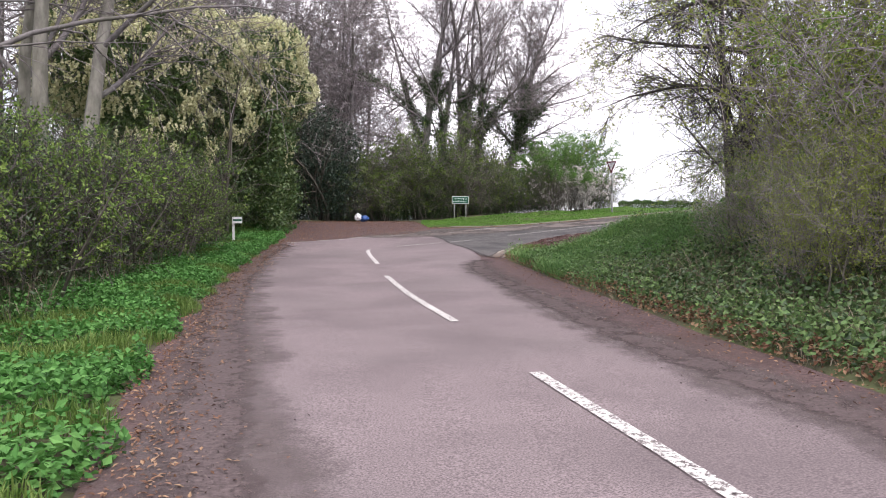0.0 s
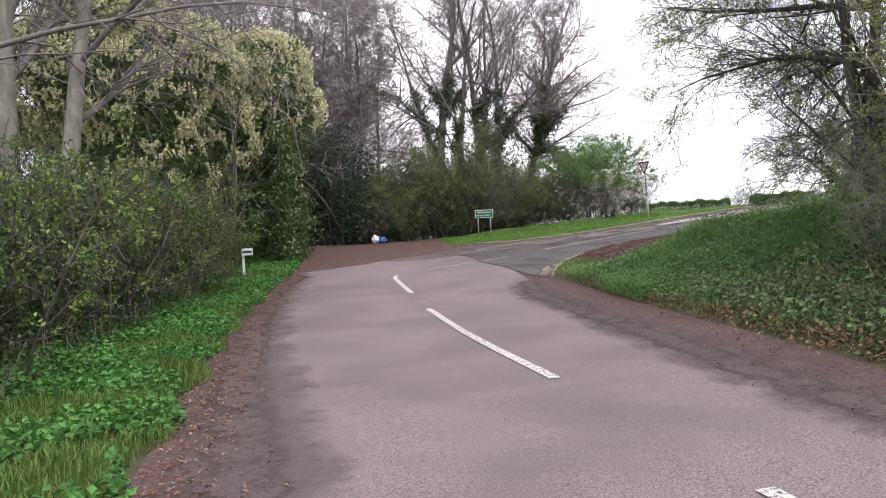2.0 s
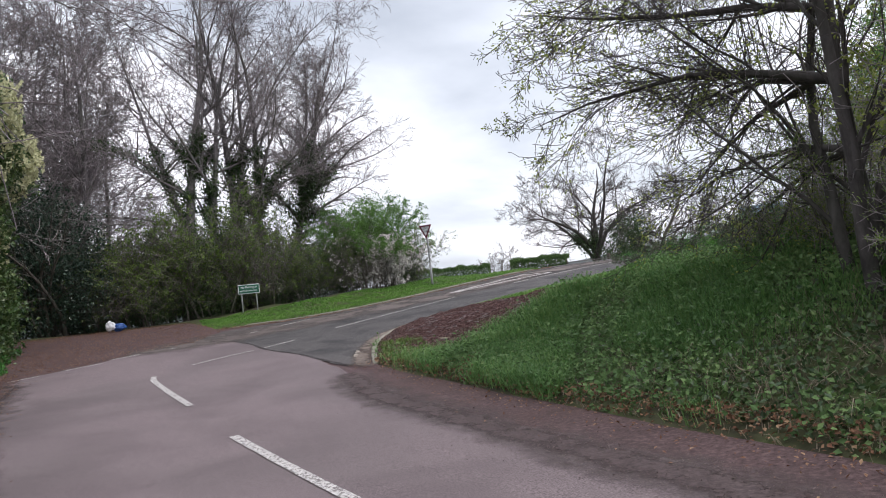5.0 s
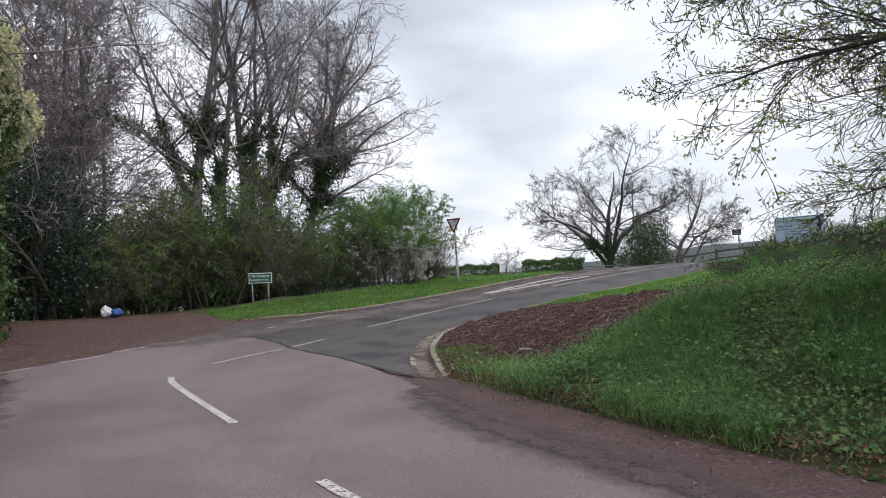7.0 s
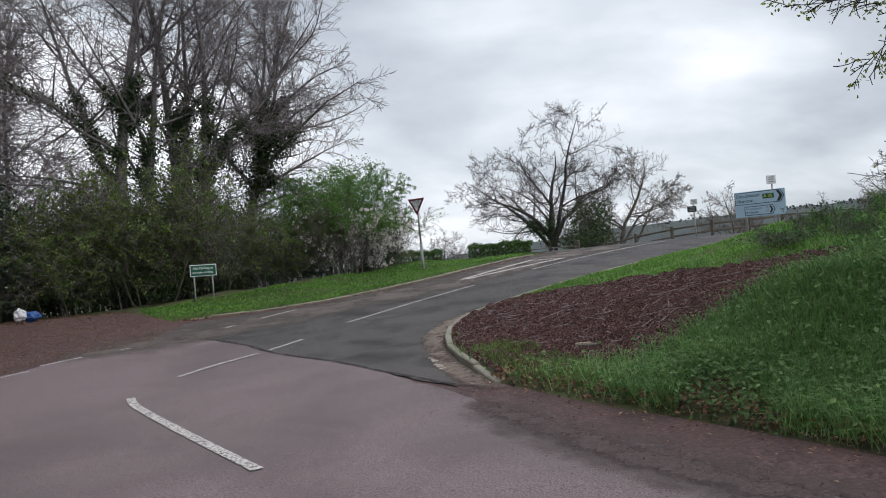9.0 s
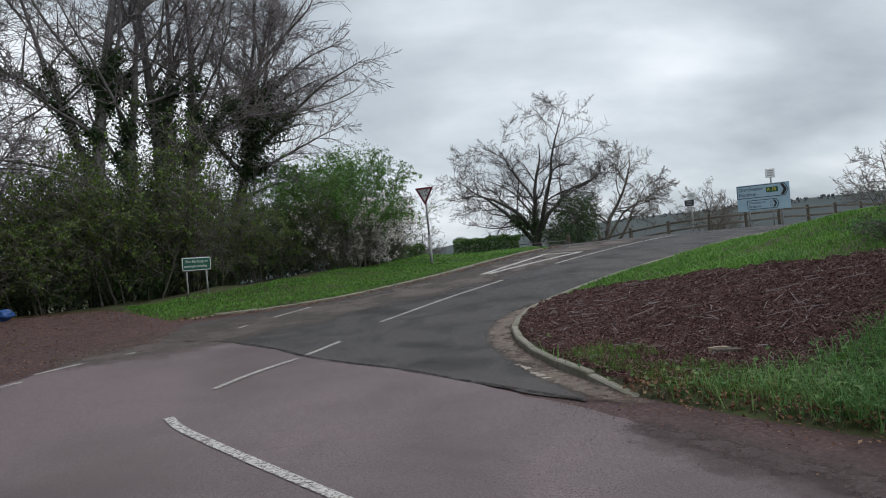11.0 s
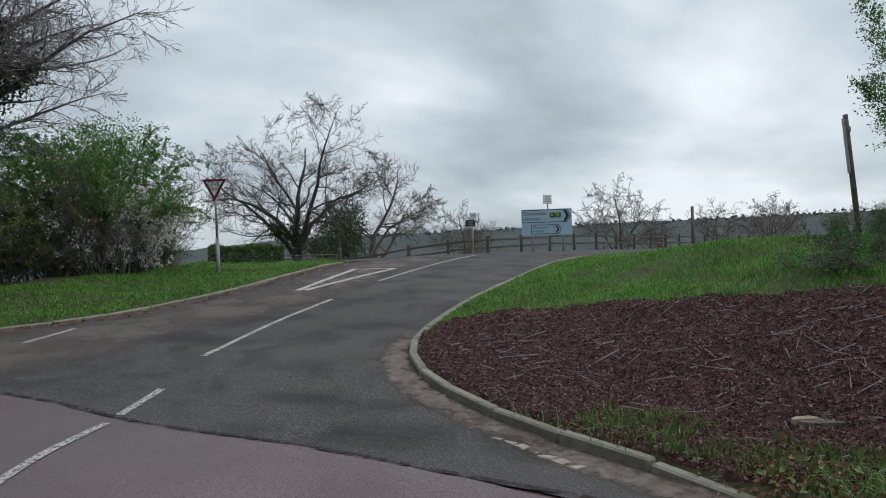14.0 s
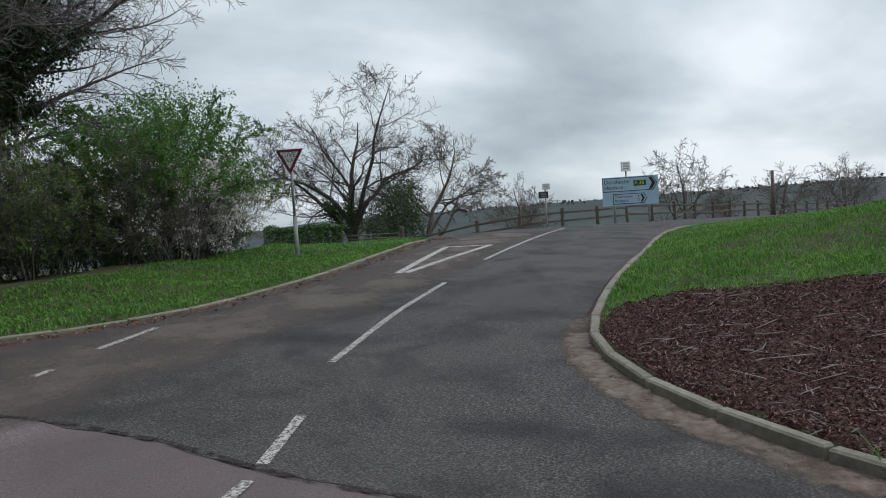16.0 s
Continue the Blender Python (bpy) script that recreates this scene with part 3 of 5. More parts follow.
seam = marking([(0.1, 30.25), (0.9, 29.55), (1.33, 28.1), (1.5, 26.6), (1.9, 25), (2.1, 23.5), (2.3, 21.9)], 0.06, M_SEAM, "dark cracked seam between two tarmac surfaces")
seam.name = "tarmac_seam"


def smear(name, line, width, mat, lift, label, profile):
    """Dirt along a line; profile: how thick it lies across its width."""
    p = smooth_line(line, 0.25)
    d = np.gradient(p, axis=0)
    d /= np.hypot(d[:, 0], d[:, 1])[:, None]
    nrm = np.c_[-d[:, 1], d[:, 0]] * width / 2
    m, n = len(profile), len(p)
    v = np.vstack([p + nrm * u for u in np.linspace(-1, 1, m)])
    z = road_z(v[:, 0], v[:, 1]) + lift
    k, i = np.meshgrid(np.arange(m - 1), np.arange(n - 1))
    a = (k * n + i).ravel()
    me = mesh_np(name, np.c_[v, z], np.c_[a, a + 1, a + n + 1, a + n], mat, True)
    cover = me.attributes.new("cover", "FLOAT", "POINT")
    ends = np.clip(np.minimum(np.arange(n), np.arange(n)[::-1]) / 5, 0, 1)
    cover.data.foreach_set("value", (np.array(profile)[:, None] * ends[None]).ravel())
    return tagged(new(name, me), label, "road dirt", kind="structure")


ROUND, INNER = [0, 0.55, 0.9, 1, 0.9, 0.55, 0], [0, 0.3, 0.55, 0.75, 0.9, 1, 0.8]
DIRT_LABEL = "dark dirt washed over the tarmac's edge"
TAR_R, TAR_L = MAIN_TARMAC[1:9], MAIN_TARMAC[17:26][::-1]
for lane in (TAR_R, TAR_L):
    smear("edge_film", lane, 1.3 if lane is TAR_R else 1.8, M_EDGE_FILM, 0.0155, "thin brown dirt film along the tarmac's edge", ROUND)
    smear("edge_dirt", lane, 0.6 if lane is TAR_R else 0.8, M_EDGE_DIRT, 0.0195, DIRT_LABEL, ROUND)
smear("edge_dirt", [(-3.1, 26.95), (-2.6, 27.3), (-1.9, 27.55)], 0.4, M_EDGE_DIRT, 0.0195, DIRT_LABEL, ROUND)
smear("lane_film", [(-2.0, 28.9), (1.2, 30.6), (4.5, 31.4), (8.0, 32.3), (12.5, 34.4), (18.0, 36.6)], 3.4, M_LANE_FILM, 0.0195, "brown dust film over the worn lane", ROUND)
smear("gutter_dust", [(2.35, 20.6), (2.5, 21.6), (2.72, 22.5), (2.98, 23.45), (3.4, 24.5), (4.0, 25.62), (4.8, 26.55), (5.8, 27.3), (7.4, 27.98)], 0.62, M_DUST, 0.0225, "pale dusty grit gathered below the kerb", ROUND)


# ---- kerbs ----
def kerb(line, first, last, upstand, offset, label):
    p = smooth_line(line, 0.915)[first:last]
    owner = tagged(new("kerb"), label, "kerb", kind="structure")
    bm = box(bmesh.new(), (0.895, 0.105, 0.24), (0, 0, -0.12), bevel=0.016)
    me = bpy.data.meshes.new("kerb_stone")
    bm.to_mesh(me)
    bm.free()
    me.materials.append(M_KERB)
    rng = random.Random(5)
    for k, (a, b) in enumerate(zip(p[:-1], p[1:])):
        d = (b - a) / np.hypot(*(b - a))
        c = (a + b) / 2 + np.array((d[1], -d[0])) * offset
        za, zb = float(road_z(*a)), float(road_z(*b))
        drop = 0.05 if first == 0 and k == 0 else 0.0
        ob = child("kerb_stone", me, owner)
        ob.matrix_local = pose(c[0], c[1], (za + zb) / 2 + upstand - drop + rng.uniform(-0.006, 0.006)) @ pose(0, 0, 0, rng.uniform(-1.5, 1.5), 0, math.degrees(math.atan2(d[1], d[0])) + rng.uniform(-0.6, 0.6)) @ pose(0, 0, 0, 0, -math.degrees(math.atan2(zb - za, 0.915)) - (4 if drop else 0), 0)
    return owner


kerb(KERB_LINE, 0, 27, 0.1, 0.0, "weathered concrete kerb stones curving round the mulched bank")
kerb(FAR_KERB[::-1], 0, 17, 0.055, -0.06, "low mossy concrete kerb stones beside mown grass")



def mulch_z(x, y):
    """The bed's lumpy surface."""
    x, y = np.asarray(x, float), np.asarray(y, float)
    return ground_z(x, y) + 0.028 * np.sin(7.1 * x + 2 * np.sin(4.3 * y)) * np.sin(8.3 * y + 2 * np.sin(5.2 * x)) + 0.016 * np.sin(17 * x + 3 * y) * np.sin(19 * y - 5 * x)


sheet("mulch_bed", MULCH_REGION, 0.03, M_MULCH, 0.11, "dark reddish wood mulch bed sloping up from the kerb", "mulch", mulch_z, 0.06, 0.12)


# ---- plant builders ----
def tubes(segs, sides):
    a = np.array(segs, float)
    p, q, ra, rb = a[:, 0:3], a[:, 3:6], a[:, 6], a[:, 7]
    d = q - p
    ln = np.linalg.norm(d, axis=1, keepdims=True) + 1e-9
    d = d / ln
    q = q + d * np.minimum(rb[:, None] * 0.5, ln * 0.1)
    ref = np.where(np.abs(d[:, 2:3]) < 0.9, np.array([[0, 0, 1.0]]), np.array([[1.0, 0, 0]]))
    u = np.cross(d, ref)
    u /= np.linalg.norm(u, axis=1, keepdims=True)
    w = np.cross(d, u)
    ang = np.arange(sides) * 2 * np.pi / sides
    ring = u[:, None] * np.cos(ang)[None, :, None] + w[:, None] * np.sin(ang)[None, :, None]
    v = np.stack([p[:, None] + ring * ra[:, None, None], q[:, None] + ring * rb[:, None, None]], 1).reshape(-1, 3)
    k = np.arange(sides)
    f = np.stack([k, (k + 1) % sides, (k + 1) % sides + sides, k + sides], -1)
    f = (np.arange(len(a))[:, None, None] * 2 * sides + f[None]).reshape(-1, 4)
    return v, f


def tube_mesh(name, groups, mat):
    """groups: (segments, sides) runs joined in one mesh."""
    vs, fs, n = [], [], 0
    for segs, sides in groups:
        if segs:
            v, f = tubes(segs, sides)
            vs.append(v)
            fs.append(f + n)
            n += len(v)
    return mesh_np(name, np.vstack(vs), np.vstack(fs), mat, True)


def grow(rng, out, p, d, r, length, lvl, P):
    n = P["steps"][lvl]
    seg = length / n
    w, up = P["wander"][lvl], P["up"][lvl]
    last = lvl + 1 == len(P["steps"])
    for i in range(n):
        d = (d + Vector((rng.gauss(0, w), rng.gauss(0, w), rng.gauss(0, w) + up))).normalized()
        q = p + d * seg
        ra, rb = r * (1 - 0.92 * i / n), r * (1 - 0.92 * (i + 1) / n)
        out[lvl].append((*p, *q, max(ra, P["least"]), max(rb, P["least"])))
        if not last and (i + 1) / n > P["bare"][lvl]:
            k = P["kids"][lvl]
            for _ in range(int(k) + (rng.random() < k % 1)):
                side = d.orthogonal().normalized()
                side.rotate(Matrix.Rotation(rng.uniform(0, 6.2832), 3, d))
                a = radians(P["angle"][lvl] + rng.gauss(0, 9))
                grow(rng, out, p.lerp(q, rng.random()), d * math.cos(a) + side * math.sin(a), max(rb * P["thin"][lvl], P["least"]),
                     length * P["short"][lvl] * (1.15 - 0.6 * i / n) * rng.uniform(0.7, 1.2), lvl + 1, P)
        p = q


def leaf_mesh(name, pts, size, rng, mat, aspect=0.55, flat=0.0, vary=0.35):
    """Small folded leaves at the points; flat: how far they lie level."""
    pts = np.asarray(pts, float)
    n = len(pts)
    ax = rng.normal(size=(n, 3))
    ax[:, 2] *= 1 - flat
    ax[:, 2] -= 0.25
    ax /= np.linalg.norm(ax, axis=1, keepdims=True)
    nr = rng.normal(size=(n, 3)) * (1 - flat * 0.8) + np.array([0, 0, 0.4 + 1.6 * flat])
    sd = np.cross(ax, nr)
    sd /= np.linalg.norm(sd, axis=1, keepdims=True) + 1e-9
    nr = np.cross(sd, ax)
    s = (size * (1 + rng.uniform(-vary, vary, n)))[:, None]
    b, t = pts - ax * s * 0.5, pts + ax * s * 0.5
    l, r = pts + (sd * aspect * 0.5 + nr * 0.12) * s, pts + (-sd * aspect * 0.5 + nr * 0.12) * s
    v = np.stack([b, l, t, r], 1).reshape(-1, 3)
    return mesh_np(name, v, np.arange(4 * n).reshape(n, 4), mat)


def along(segs, count, rng, jitter, bunch=6):
    """Points in small bunches along a run of twigs."""
    a = np.array(segs, float)
    m = max(1, count // bunch)
    k = rng.integers(0, len(a), m)
    u = rng.random((m, 1))
    c = a[k, 0:3] * (1 - u) + a[k, 3:6] * u
    return (c[:, None] + rng.normal(size=(m, bunch, 3)) * jitter).reshape(-1, 3)


def cloud(blobs, clumps, each, spread_, rng, shell=0.35):
    """Points in clumps within rounded lumps (centre, radii)."""
    vol = np.array([b[3] * b[4] * b[5] for b in blobs]) ** 0.7
    pick = rng.choice(len(blobs), clumps, p=vol / vol.sum())
    B = np.array(blobs, float)[pick]
    d = rng.normal(size=(clumps, 3))
    d /= np.linalg.norm(d, axis=1, keepdims=True)
    c = B[:, :3] + d * B[:, 3:6] * (rng.random((clumps, 1)) ** shell)
    c = c[c[:, 2] > 0.02]
    return (c[:, None] + rng.normal(size=(len(c), each, 3)) * spread_).reshape(-1, 3)


VASE = dict(steps=[12, 9, 6, 3], wander=[0.06, 0.12, 0.18, 0.2], up=[0.0, 0.02, 0.0, 0.08], bare=[0.3, 0.2, 0.08, 0], kids=[1.45, 1.8, 2.0, 0], angle=[42, 44, 48, 42], thin=[0.58, 0.52, 0.55, 0.5], short=[0.45, 0.38, 0.36, 0.4], least=0.0068)
ARCH = dict(steps=[11, 7, 4], wander=[0.06, 0.14, 0.2], up=[-0.045, -0.03, 0.03], bare=[0.15, 0.1, 0], kids=[2.0, 2.1, 0], angle=[42, 44, 40], thin=[0.5, 0.55, 0.5], short=[0.38, 0.36, 0.4], least=0.0068)
ASH = dict(steps=[12, 8, 5, 3], wander=[0.06, 0.14, 0.19, 0.22], up=[0.015, 0.012, 0.0, 0.03], bare=[0.3, 0.2, 0.1, 0], kids=[1.1, 1.9, 2.4, 0], angle=[48, 44, 44, 44], thin=[0.5, 0.55, 0.6, 0.5], short=[0.5, 0.44, 0.4, 0.4], least=0.0065)
FIELD_TREE = dict(steps=[8, 7, 6, 3], wander=[0.17, 0.17, 0.22, 0.26], up=[0.02, 0.0, 0.0, 0.06], bare=[0.25, 0.15, 0.1, 0], kids=[1.7, 1.7, 1.6, 0], angle=[50, 46, 46, 42], thin=[0.55, 0.5, 0.5, 0.5], short=[0.52, 0.44, 0.4, 0.4], least=0.0085)
WOOD_TREE = dict(steps=[12, 6, 5, 2], wander=[0.05, 0.15, 0.22, 0.25], up=[0.05, 0.02, 0.0, 0.0], bare=[0.16, 0.15, 0.1, 0], kids=[2.2, 2.0, 1.7, 0], angle=[52, 46, 44, 42], thin=[0.42, 0.6, 0.6, 0.5], short=[0.36, 0.44, 0.45, 0.45], least=0.011)
FAR_TREE = dict(steps=[6, 6, 4, 2], wander=[0.1, 0.2, 0.24, 0.28], up=[0.04, 0.03, 0.03, 0.03], bare=[0.2, 0.15, 0.1, 0], kids=[2.2, 1.5, 1.1, 0], angle=[48, 44, 44, 42], thin=[0.6, 0.6, 0.6, 0.5], short=[0.62, 0.46, 0.42, 0.4], least=0.014)
HAZEL = dict(steps=[9, 7, 5, 3], wander=[0.07, 0.1, 0.15, 0.2], up=[-0.035, -0.02, 0.0, 0.02], bare=[0.2, 0.1, 0.1, 0], kids=[1.25, 1.3, 1.0, 0], angle=[36, 38, 42, 40], thin=[0.5, 0.5, 0.5, 0.5], short=[0.46, 0.42, 0.42, 0.4], least=0.004)
SHRUB = dict(steps=[7, 5, 2], wander=[0.14, 0.22, 0.25], up=[0.02, 0.02, 0.0], bare=[0.15, 0.1, 0], kids=[2.0, 1.7, 0], angle=[42, 47, 45], thin=[0.5, 0.55, 0.5], short=[0.42, 0.42, 0.4], least=0.0042)


def tree(name, place, label, seed, P, stems, trunk_mat, twig_mat, category="tree", group="", leaves=None, ivy=None, arches=()):
    """stems, arches: (offset, way, radius, length). leaves, ivy: (count, size, material, jitter)."""
    rng, nrng = random.Random(seed), np.random.default_rng(seed)
    out = [[] for _ in P["steps"]]
    owner = thing(name, place, label, category, group)
    def joint(off):
        """The nearest place on a stem, for a limb that starts above the ground."""
        return min((Vector(g[:3]) for g in out[0] if g[6] > 0.03), key=lambda p: (p - Vector(off)).length) if off[2] > 0.9 and out[0] else Vector(off)

    for off, way, r, ln in stems:
        first = len(out[0])
        grow(rng, out, joint(off), Vector(way).normalized(), r, ln, 0, P)
        child("trunk", tube_mesh("trunk", [(out[0][first:], 9)], trunk_mat), owner)
    for off, way, r, ln in arches:
        bent = [[], [], []]
        grow(rng, bent, joint(off), Vector(way).normalized(), r, ln, 0, ARCH)
        for lvl in range(3):
            out[lvl + 1] += bent[lvl]
    child("bough", tube_mesh("bough", [(out[1], 6), (out[2], 4)], trunk_mat if trunk_mat is not M_BARK else M_BARK_MAUVE), owner, kind="stuff")
    if len(out) > 3:
        child("crown", tube_mesh("crown", [(out[3], 3)], twig_mat), owner, kind="stuff")
    if leaves:
        n, size, mat, jit = leaves
        child("foliage", leaf_mesh("foliage", along(out[-1], n, nrng, jit), size, nrng, mat), owner, kind="stuff")
    if ivy:
        n, size, mat, jit, top = ivy
        low = [g for g in out[0] + out[1] if g[5] < top and g[6] > 0.055]
        child("ivy", leaf_mesh("ivy", along(low, n, nrng, jit), size, nrng, mat, 0.8), owner, "dark glossy climbing ivy")
    return owner


def shrub(name, place, label, seed, stems, height, lean, leaves, blobs=None, category="shrub", group="", twig=None, foot=0.5, extra=None):
    """A thicket of thin stems with leaves on the twigs (leaves: count, size, material) and in lumps (extra: clumps, each, spread, size, material)."""
    rng, nrng = random.Random(seed), np.random.default_rng(seed)
    out = [[] for _ in SHRUB["steps"]]
    for _ in range(stems):
        a = rng.uniform(0, 6.283)
        d = Vector((math.cos(a) * lean * rng.random(), math.sin(a) * lean * rng.random(), 1))
        grow(rng, out, Vector((math.cos(a) * foot * rng.random(), math.sin(a) * foot * rng.random(), -0.1)), d.normalized(), rng.uniform(0.012, 0.03), height * rng.uniform(0.65, 1.15), 0, SHRUB)
    owner = thing(name, place, label, category, group)
    child("stem_tangle", tube_mesh("stem_tangle", [(out[0], 5)], M_BARK_DARK), owner, kind="stuff")
    child("crown", tube_mesh("crown", [(out[1], 3), (out[2], 3)], twig or M_TWIG), owner, kind="stuff")
    n, size, mat = leaves
    if n:
        child("foliage", leaf_mesh("foliage", along(out[1] + out[2], n, nrng, 0.04), size, nrng, mat), owner, kind="stuff")
    if extra:
        clumps, each, spr, size, mat = extra
        child("inner_foliage", leaf_mesh("inner_foliage", cloud(blobs, clumps, each, spr, nrng), size, nrng, mat), owner, kind="stuff")
    return owner


def at(x, y, sink=0.0):
    return (x, y, float(ground_z(x, y)) - sink)


def again(ob, x, y, turn, size=1.0):
    """A copy of a plant elsewhere, turned and scaled."""
    c = copy_thing(ob, pose(*at(x, y), 0, 0, turn))
    c.scale = (size, size, size * (0.92 + 0.16 * ((x * 7.3 + y * 3.1) % 1)))
    return c


# ---- the hedge and trees along the lane's outer side ----
HEDGE_LABEL = "tangled hawthorn hedge shrub with brown stems and sparse spring leaves"
# Darkened twigs and dark inner leaves put the hedge's shaded inside into colour.
hedge_a = shrub("hedge_shrub", at(-4.9, 9.5), HEDGE_LABEL, 11, 18, 2.15, 0.55, (6500, 0.06, M_HEDGELEAF), [(0, 0, 0.8, 0.9, 1.0, 0.9), (0, 0, 1.6, 0.7, 0.9, 0.6)], extra=(460, 12, 0.15, 0.06, M_IVY), group="roadside hedge", foot=0.9, twig=M_TWIG_DARKENED)
hedge_b = shrub("hedge_shrub", at(-5.2, 11.6), HEDGE_LABEL, 12, 19, 2.35, 0.5, (6500, 0.06, M_HEDGELEAF), [(0, 0, 0.8, 0.9, 1.0, 0.9), (0, 0, 1.7, 0.8, 0.9, 0.7)], extra=(500, 12, 0.15, 0.06, M_IVY), group="roadside hedge", foot=1.0, twig=M_TWIG_DARKENED)
hedge_c = shrub("hedge_shrub", at(-5.3, 13.6), HEDGE_LABEL, 13, 19, 2.2, 0.6, (6500, 0.06, M_HEDGELEAF), [(0, 0, 0.8, 0.9, 1.0, 0.9), (0, 0, 1.6, 0.7, 0.9, 0.6)], extra=(480, 12, 0.15, 0.06, M_IVY), group="roadside hedge", foot=1.0, twig=M_TWIG_DARKENED)
for k, (x, y, sc) in enumerate([(-5.1, 7.0, 1.0), (-5.6, 15.4, 1.05), (-5.7, 17.2, 1.0), (-5.9, 19.0, 1.1), (-6.0, 20.7, 1.05), (-6.1, 22.4, 1.0), (-6.1, 24.0, 0.9), (-6.3, 25.4, 0.7), (-6.6, 10.6, 1.1), (-6.9, 13.0, 1.1), (-7.0, 15.5, 1.05), (-7.2, 18.0, 1.0), (-6.6, 8.2, 1.1)]):
    again((hedge_a, hedge_b, hedge_c)[k % 3], x, y, 67 * k, sc)

for (x, y), seed, r in (((-6.5, 17.3), 21, 0.19), ((-7.1, 17.0), 22, 0.2), ((-8.1, 18.6), 23, 0.17), ((-8.8, 16.0), 24, 0.18)):
    tree("ash_tree", at(x, y), "tall pale grey-barked ash tree behind the hedge", seed, ASH, [((0, 0, -0.2), (0.08 * math.sin(seed), 0.05, 1), r, 13.5)], M_BARK, M_TWIG_PALE, group="trees behind the hedge")


def laurel():
    nrng = np.random.default_rng(31)
    rng = random.Random(31)
    owner = thing("laurel_bush", at(-7.6, 28.6), "large overgrown laurel bush with cream blossom above glossy leaves", "shrub")
    blobs = [(1.6, 3.2, 1.6, 1.5, 1.6, 1.7), (1.7, 3.3, 3.6, 1.5, 1.6, 1.8), (1.9, 3.0, 5.3, 1.6, 1.7, 1.5), (0.6, 0.9, 1.8, 1.7, 2.2, 1.9), (0.5, 0.8, 4.2, 1.7, 2.1, 1.9), (0.1, 0.0, 6.0, 1.9, 2.2, 1.4),
             (-0.4, -2.4, 2.4, 1.9, 2.0, 2.2), (-0.4, -2.6, 4.8, 1.8, 1.9, 1.6), (-2.2, 1.5, 5.4, 2.0, 2.6, 2.4), (-2.4, -1.5, 5.4, 2.0, 2.6, 2.4), (-1.6, 2.2, 7.4, 1.6, 1.8, 1.2), (-1.6, -1.2, 7.6, 1.7, 1.8, 1.1), (2.7, 3.3, 5.3, 1.35, 1.5, 1.2), (2.3, 2.4, 6.6, 1.5, 1.7, 1.2), (0.6, -1.6, 6.0, 1.6, 1.8, 1.3)]
    out = [[] for _ in SHRUB["steps"]]
    for _ in range(26):
        grow(rng, out, Vector((rng.uniform(-1.5, 1.5), rng.uniform(-3, 3), -0.1)), Vector((rng.uniform(-0.2, 0.3), rng.uniform(-0.2, 0.2), 1)).normalized(), 0.06, rng.uniform(4.5, 7), 0, SHRUB)
    child("stem_tangle", tube_mesh("stem_tangle", [(out[0], 6), (out[1], 3)], M_BARK_DARK), owner, kind="stuff")
    child("foliage", leaf_mesh("foliage", cloud(blobs, 3400, 14, 0.15, nrng, 0.2), 0.17, nrng, M_LAUREL, 0.42), owner, kind="stuff")
    top = cloud([b for b in blobs if b[2] > 2.2], 8000, 1, 0.0, nrng, 0.02)
    buried = np.zeros(len(top), bool)
    for b in blobs:
        buried |= (((top - np.array(b[:3])) / (np.array(b[3:]) * 0.93)) ** 2).sum(1) < 1
    bunch = np.sin(top[:, 1] * 2.3 + 1.2 * top[:, 0]) * np.sin(top[:, 2] * 2.9 + 1.1 * top[:, 1]) + 0.4 * np.sin(5.1 * top[:, 1] + 6.3 * top[:, 2])
    top = top[~buried & (top[:, 2] > 2.5 + 1.0 * np.sin(top[:, 1] * 1.7)) & (bunch > -0.12 - 0.4 * (top[:, 2] > 4.6))]
    # each flower head: a few upright spikes, each a narrow column of florets
    heads = top[:, None] + nrng.normal(size=(len(top), 3, 3)) * np.array([0.09, 0.09, 0.03])
    up = np.linspace(0.0, 0.22, 9)[None, None, :, None] * (np.array([0, 0, 1.0]) + nrng.normal(size=(len(top), 3, 1, 3)) * np.array([0.35, 0.35, 0.0]))
    spikes = (heads[:, :, None] + up + nrng.normal(size=(len(top), 3, 9, 3)) * 0.014).reshape(-1, 3)
    child("blossom", leaf_mesh("blossom", spikes, 0.09, nrng, M_BLOSSOM_CREAM, 0.9), owner, "upright cream flower spikes")
    c = np.c_[nrng.normal(2.75, 0.2, 900), nrng.uniform(1.2, 4.9, 900), nrng.uniform(0, 4.6, 900)]
    c[:, 0] += 0.25 * np.sin(2.1 * c[:, 2] + c[:, 1]) * np.sin(1.7 * c[:, 1])
    wall_pts = (c[:, None] + nrng.normal(size=(900, 11, 3)) * 0.13).reshape(-1, 3)
    child("ivy", leaf_mesh("ivy", wall_pts, 0.12, nrng, M_LAUREL, 0.7), owner, "curtain of green ivy leaves")
    return owner


laurel()


def evergreen(place, label, seed, blobs, clumps, each, size, mat):
    nrng, rng = np.random.default_rng(seed), random.Random(seed)
    owner = thing("holly_tree", place, label, "tree")
    out = [[] for _ in SHRUB["steps"]]
    for _ in range(9):
        grow(rng, out, Vector((rng.uniform(-0.6, 0.6), rng.uniform(-0.6, 0.6), -0.1)), Vector((rng.uniform(-0.3, 0.3), rng.uniform(-0.3, 0.3), 1)).normalized(), 0.08, 5.5, 0, SHRUB)
    child("trunk", tube_mesh("trunk", [(out[0], 6)], M_BARK_DARK), owner)
    child("bough", tube_mesh("bough", [(out[1], 3)], M_BARK_DARK), owner, kind="stuff")
    child("foliage", leaf_mesh("foliage", cloud(blobs, clumps, each, 0.2, nrng, 0.3), size, nrng, mat, 0.55), owner)
    return owner


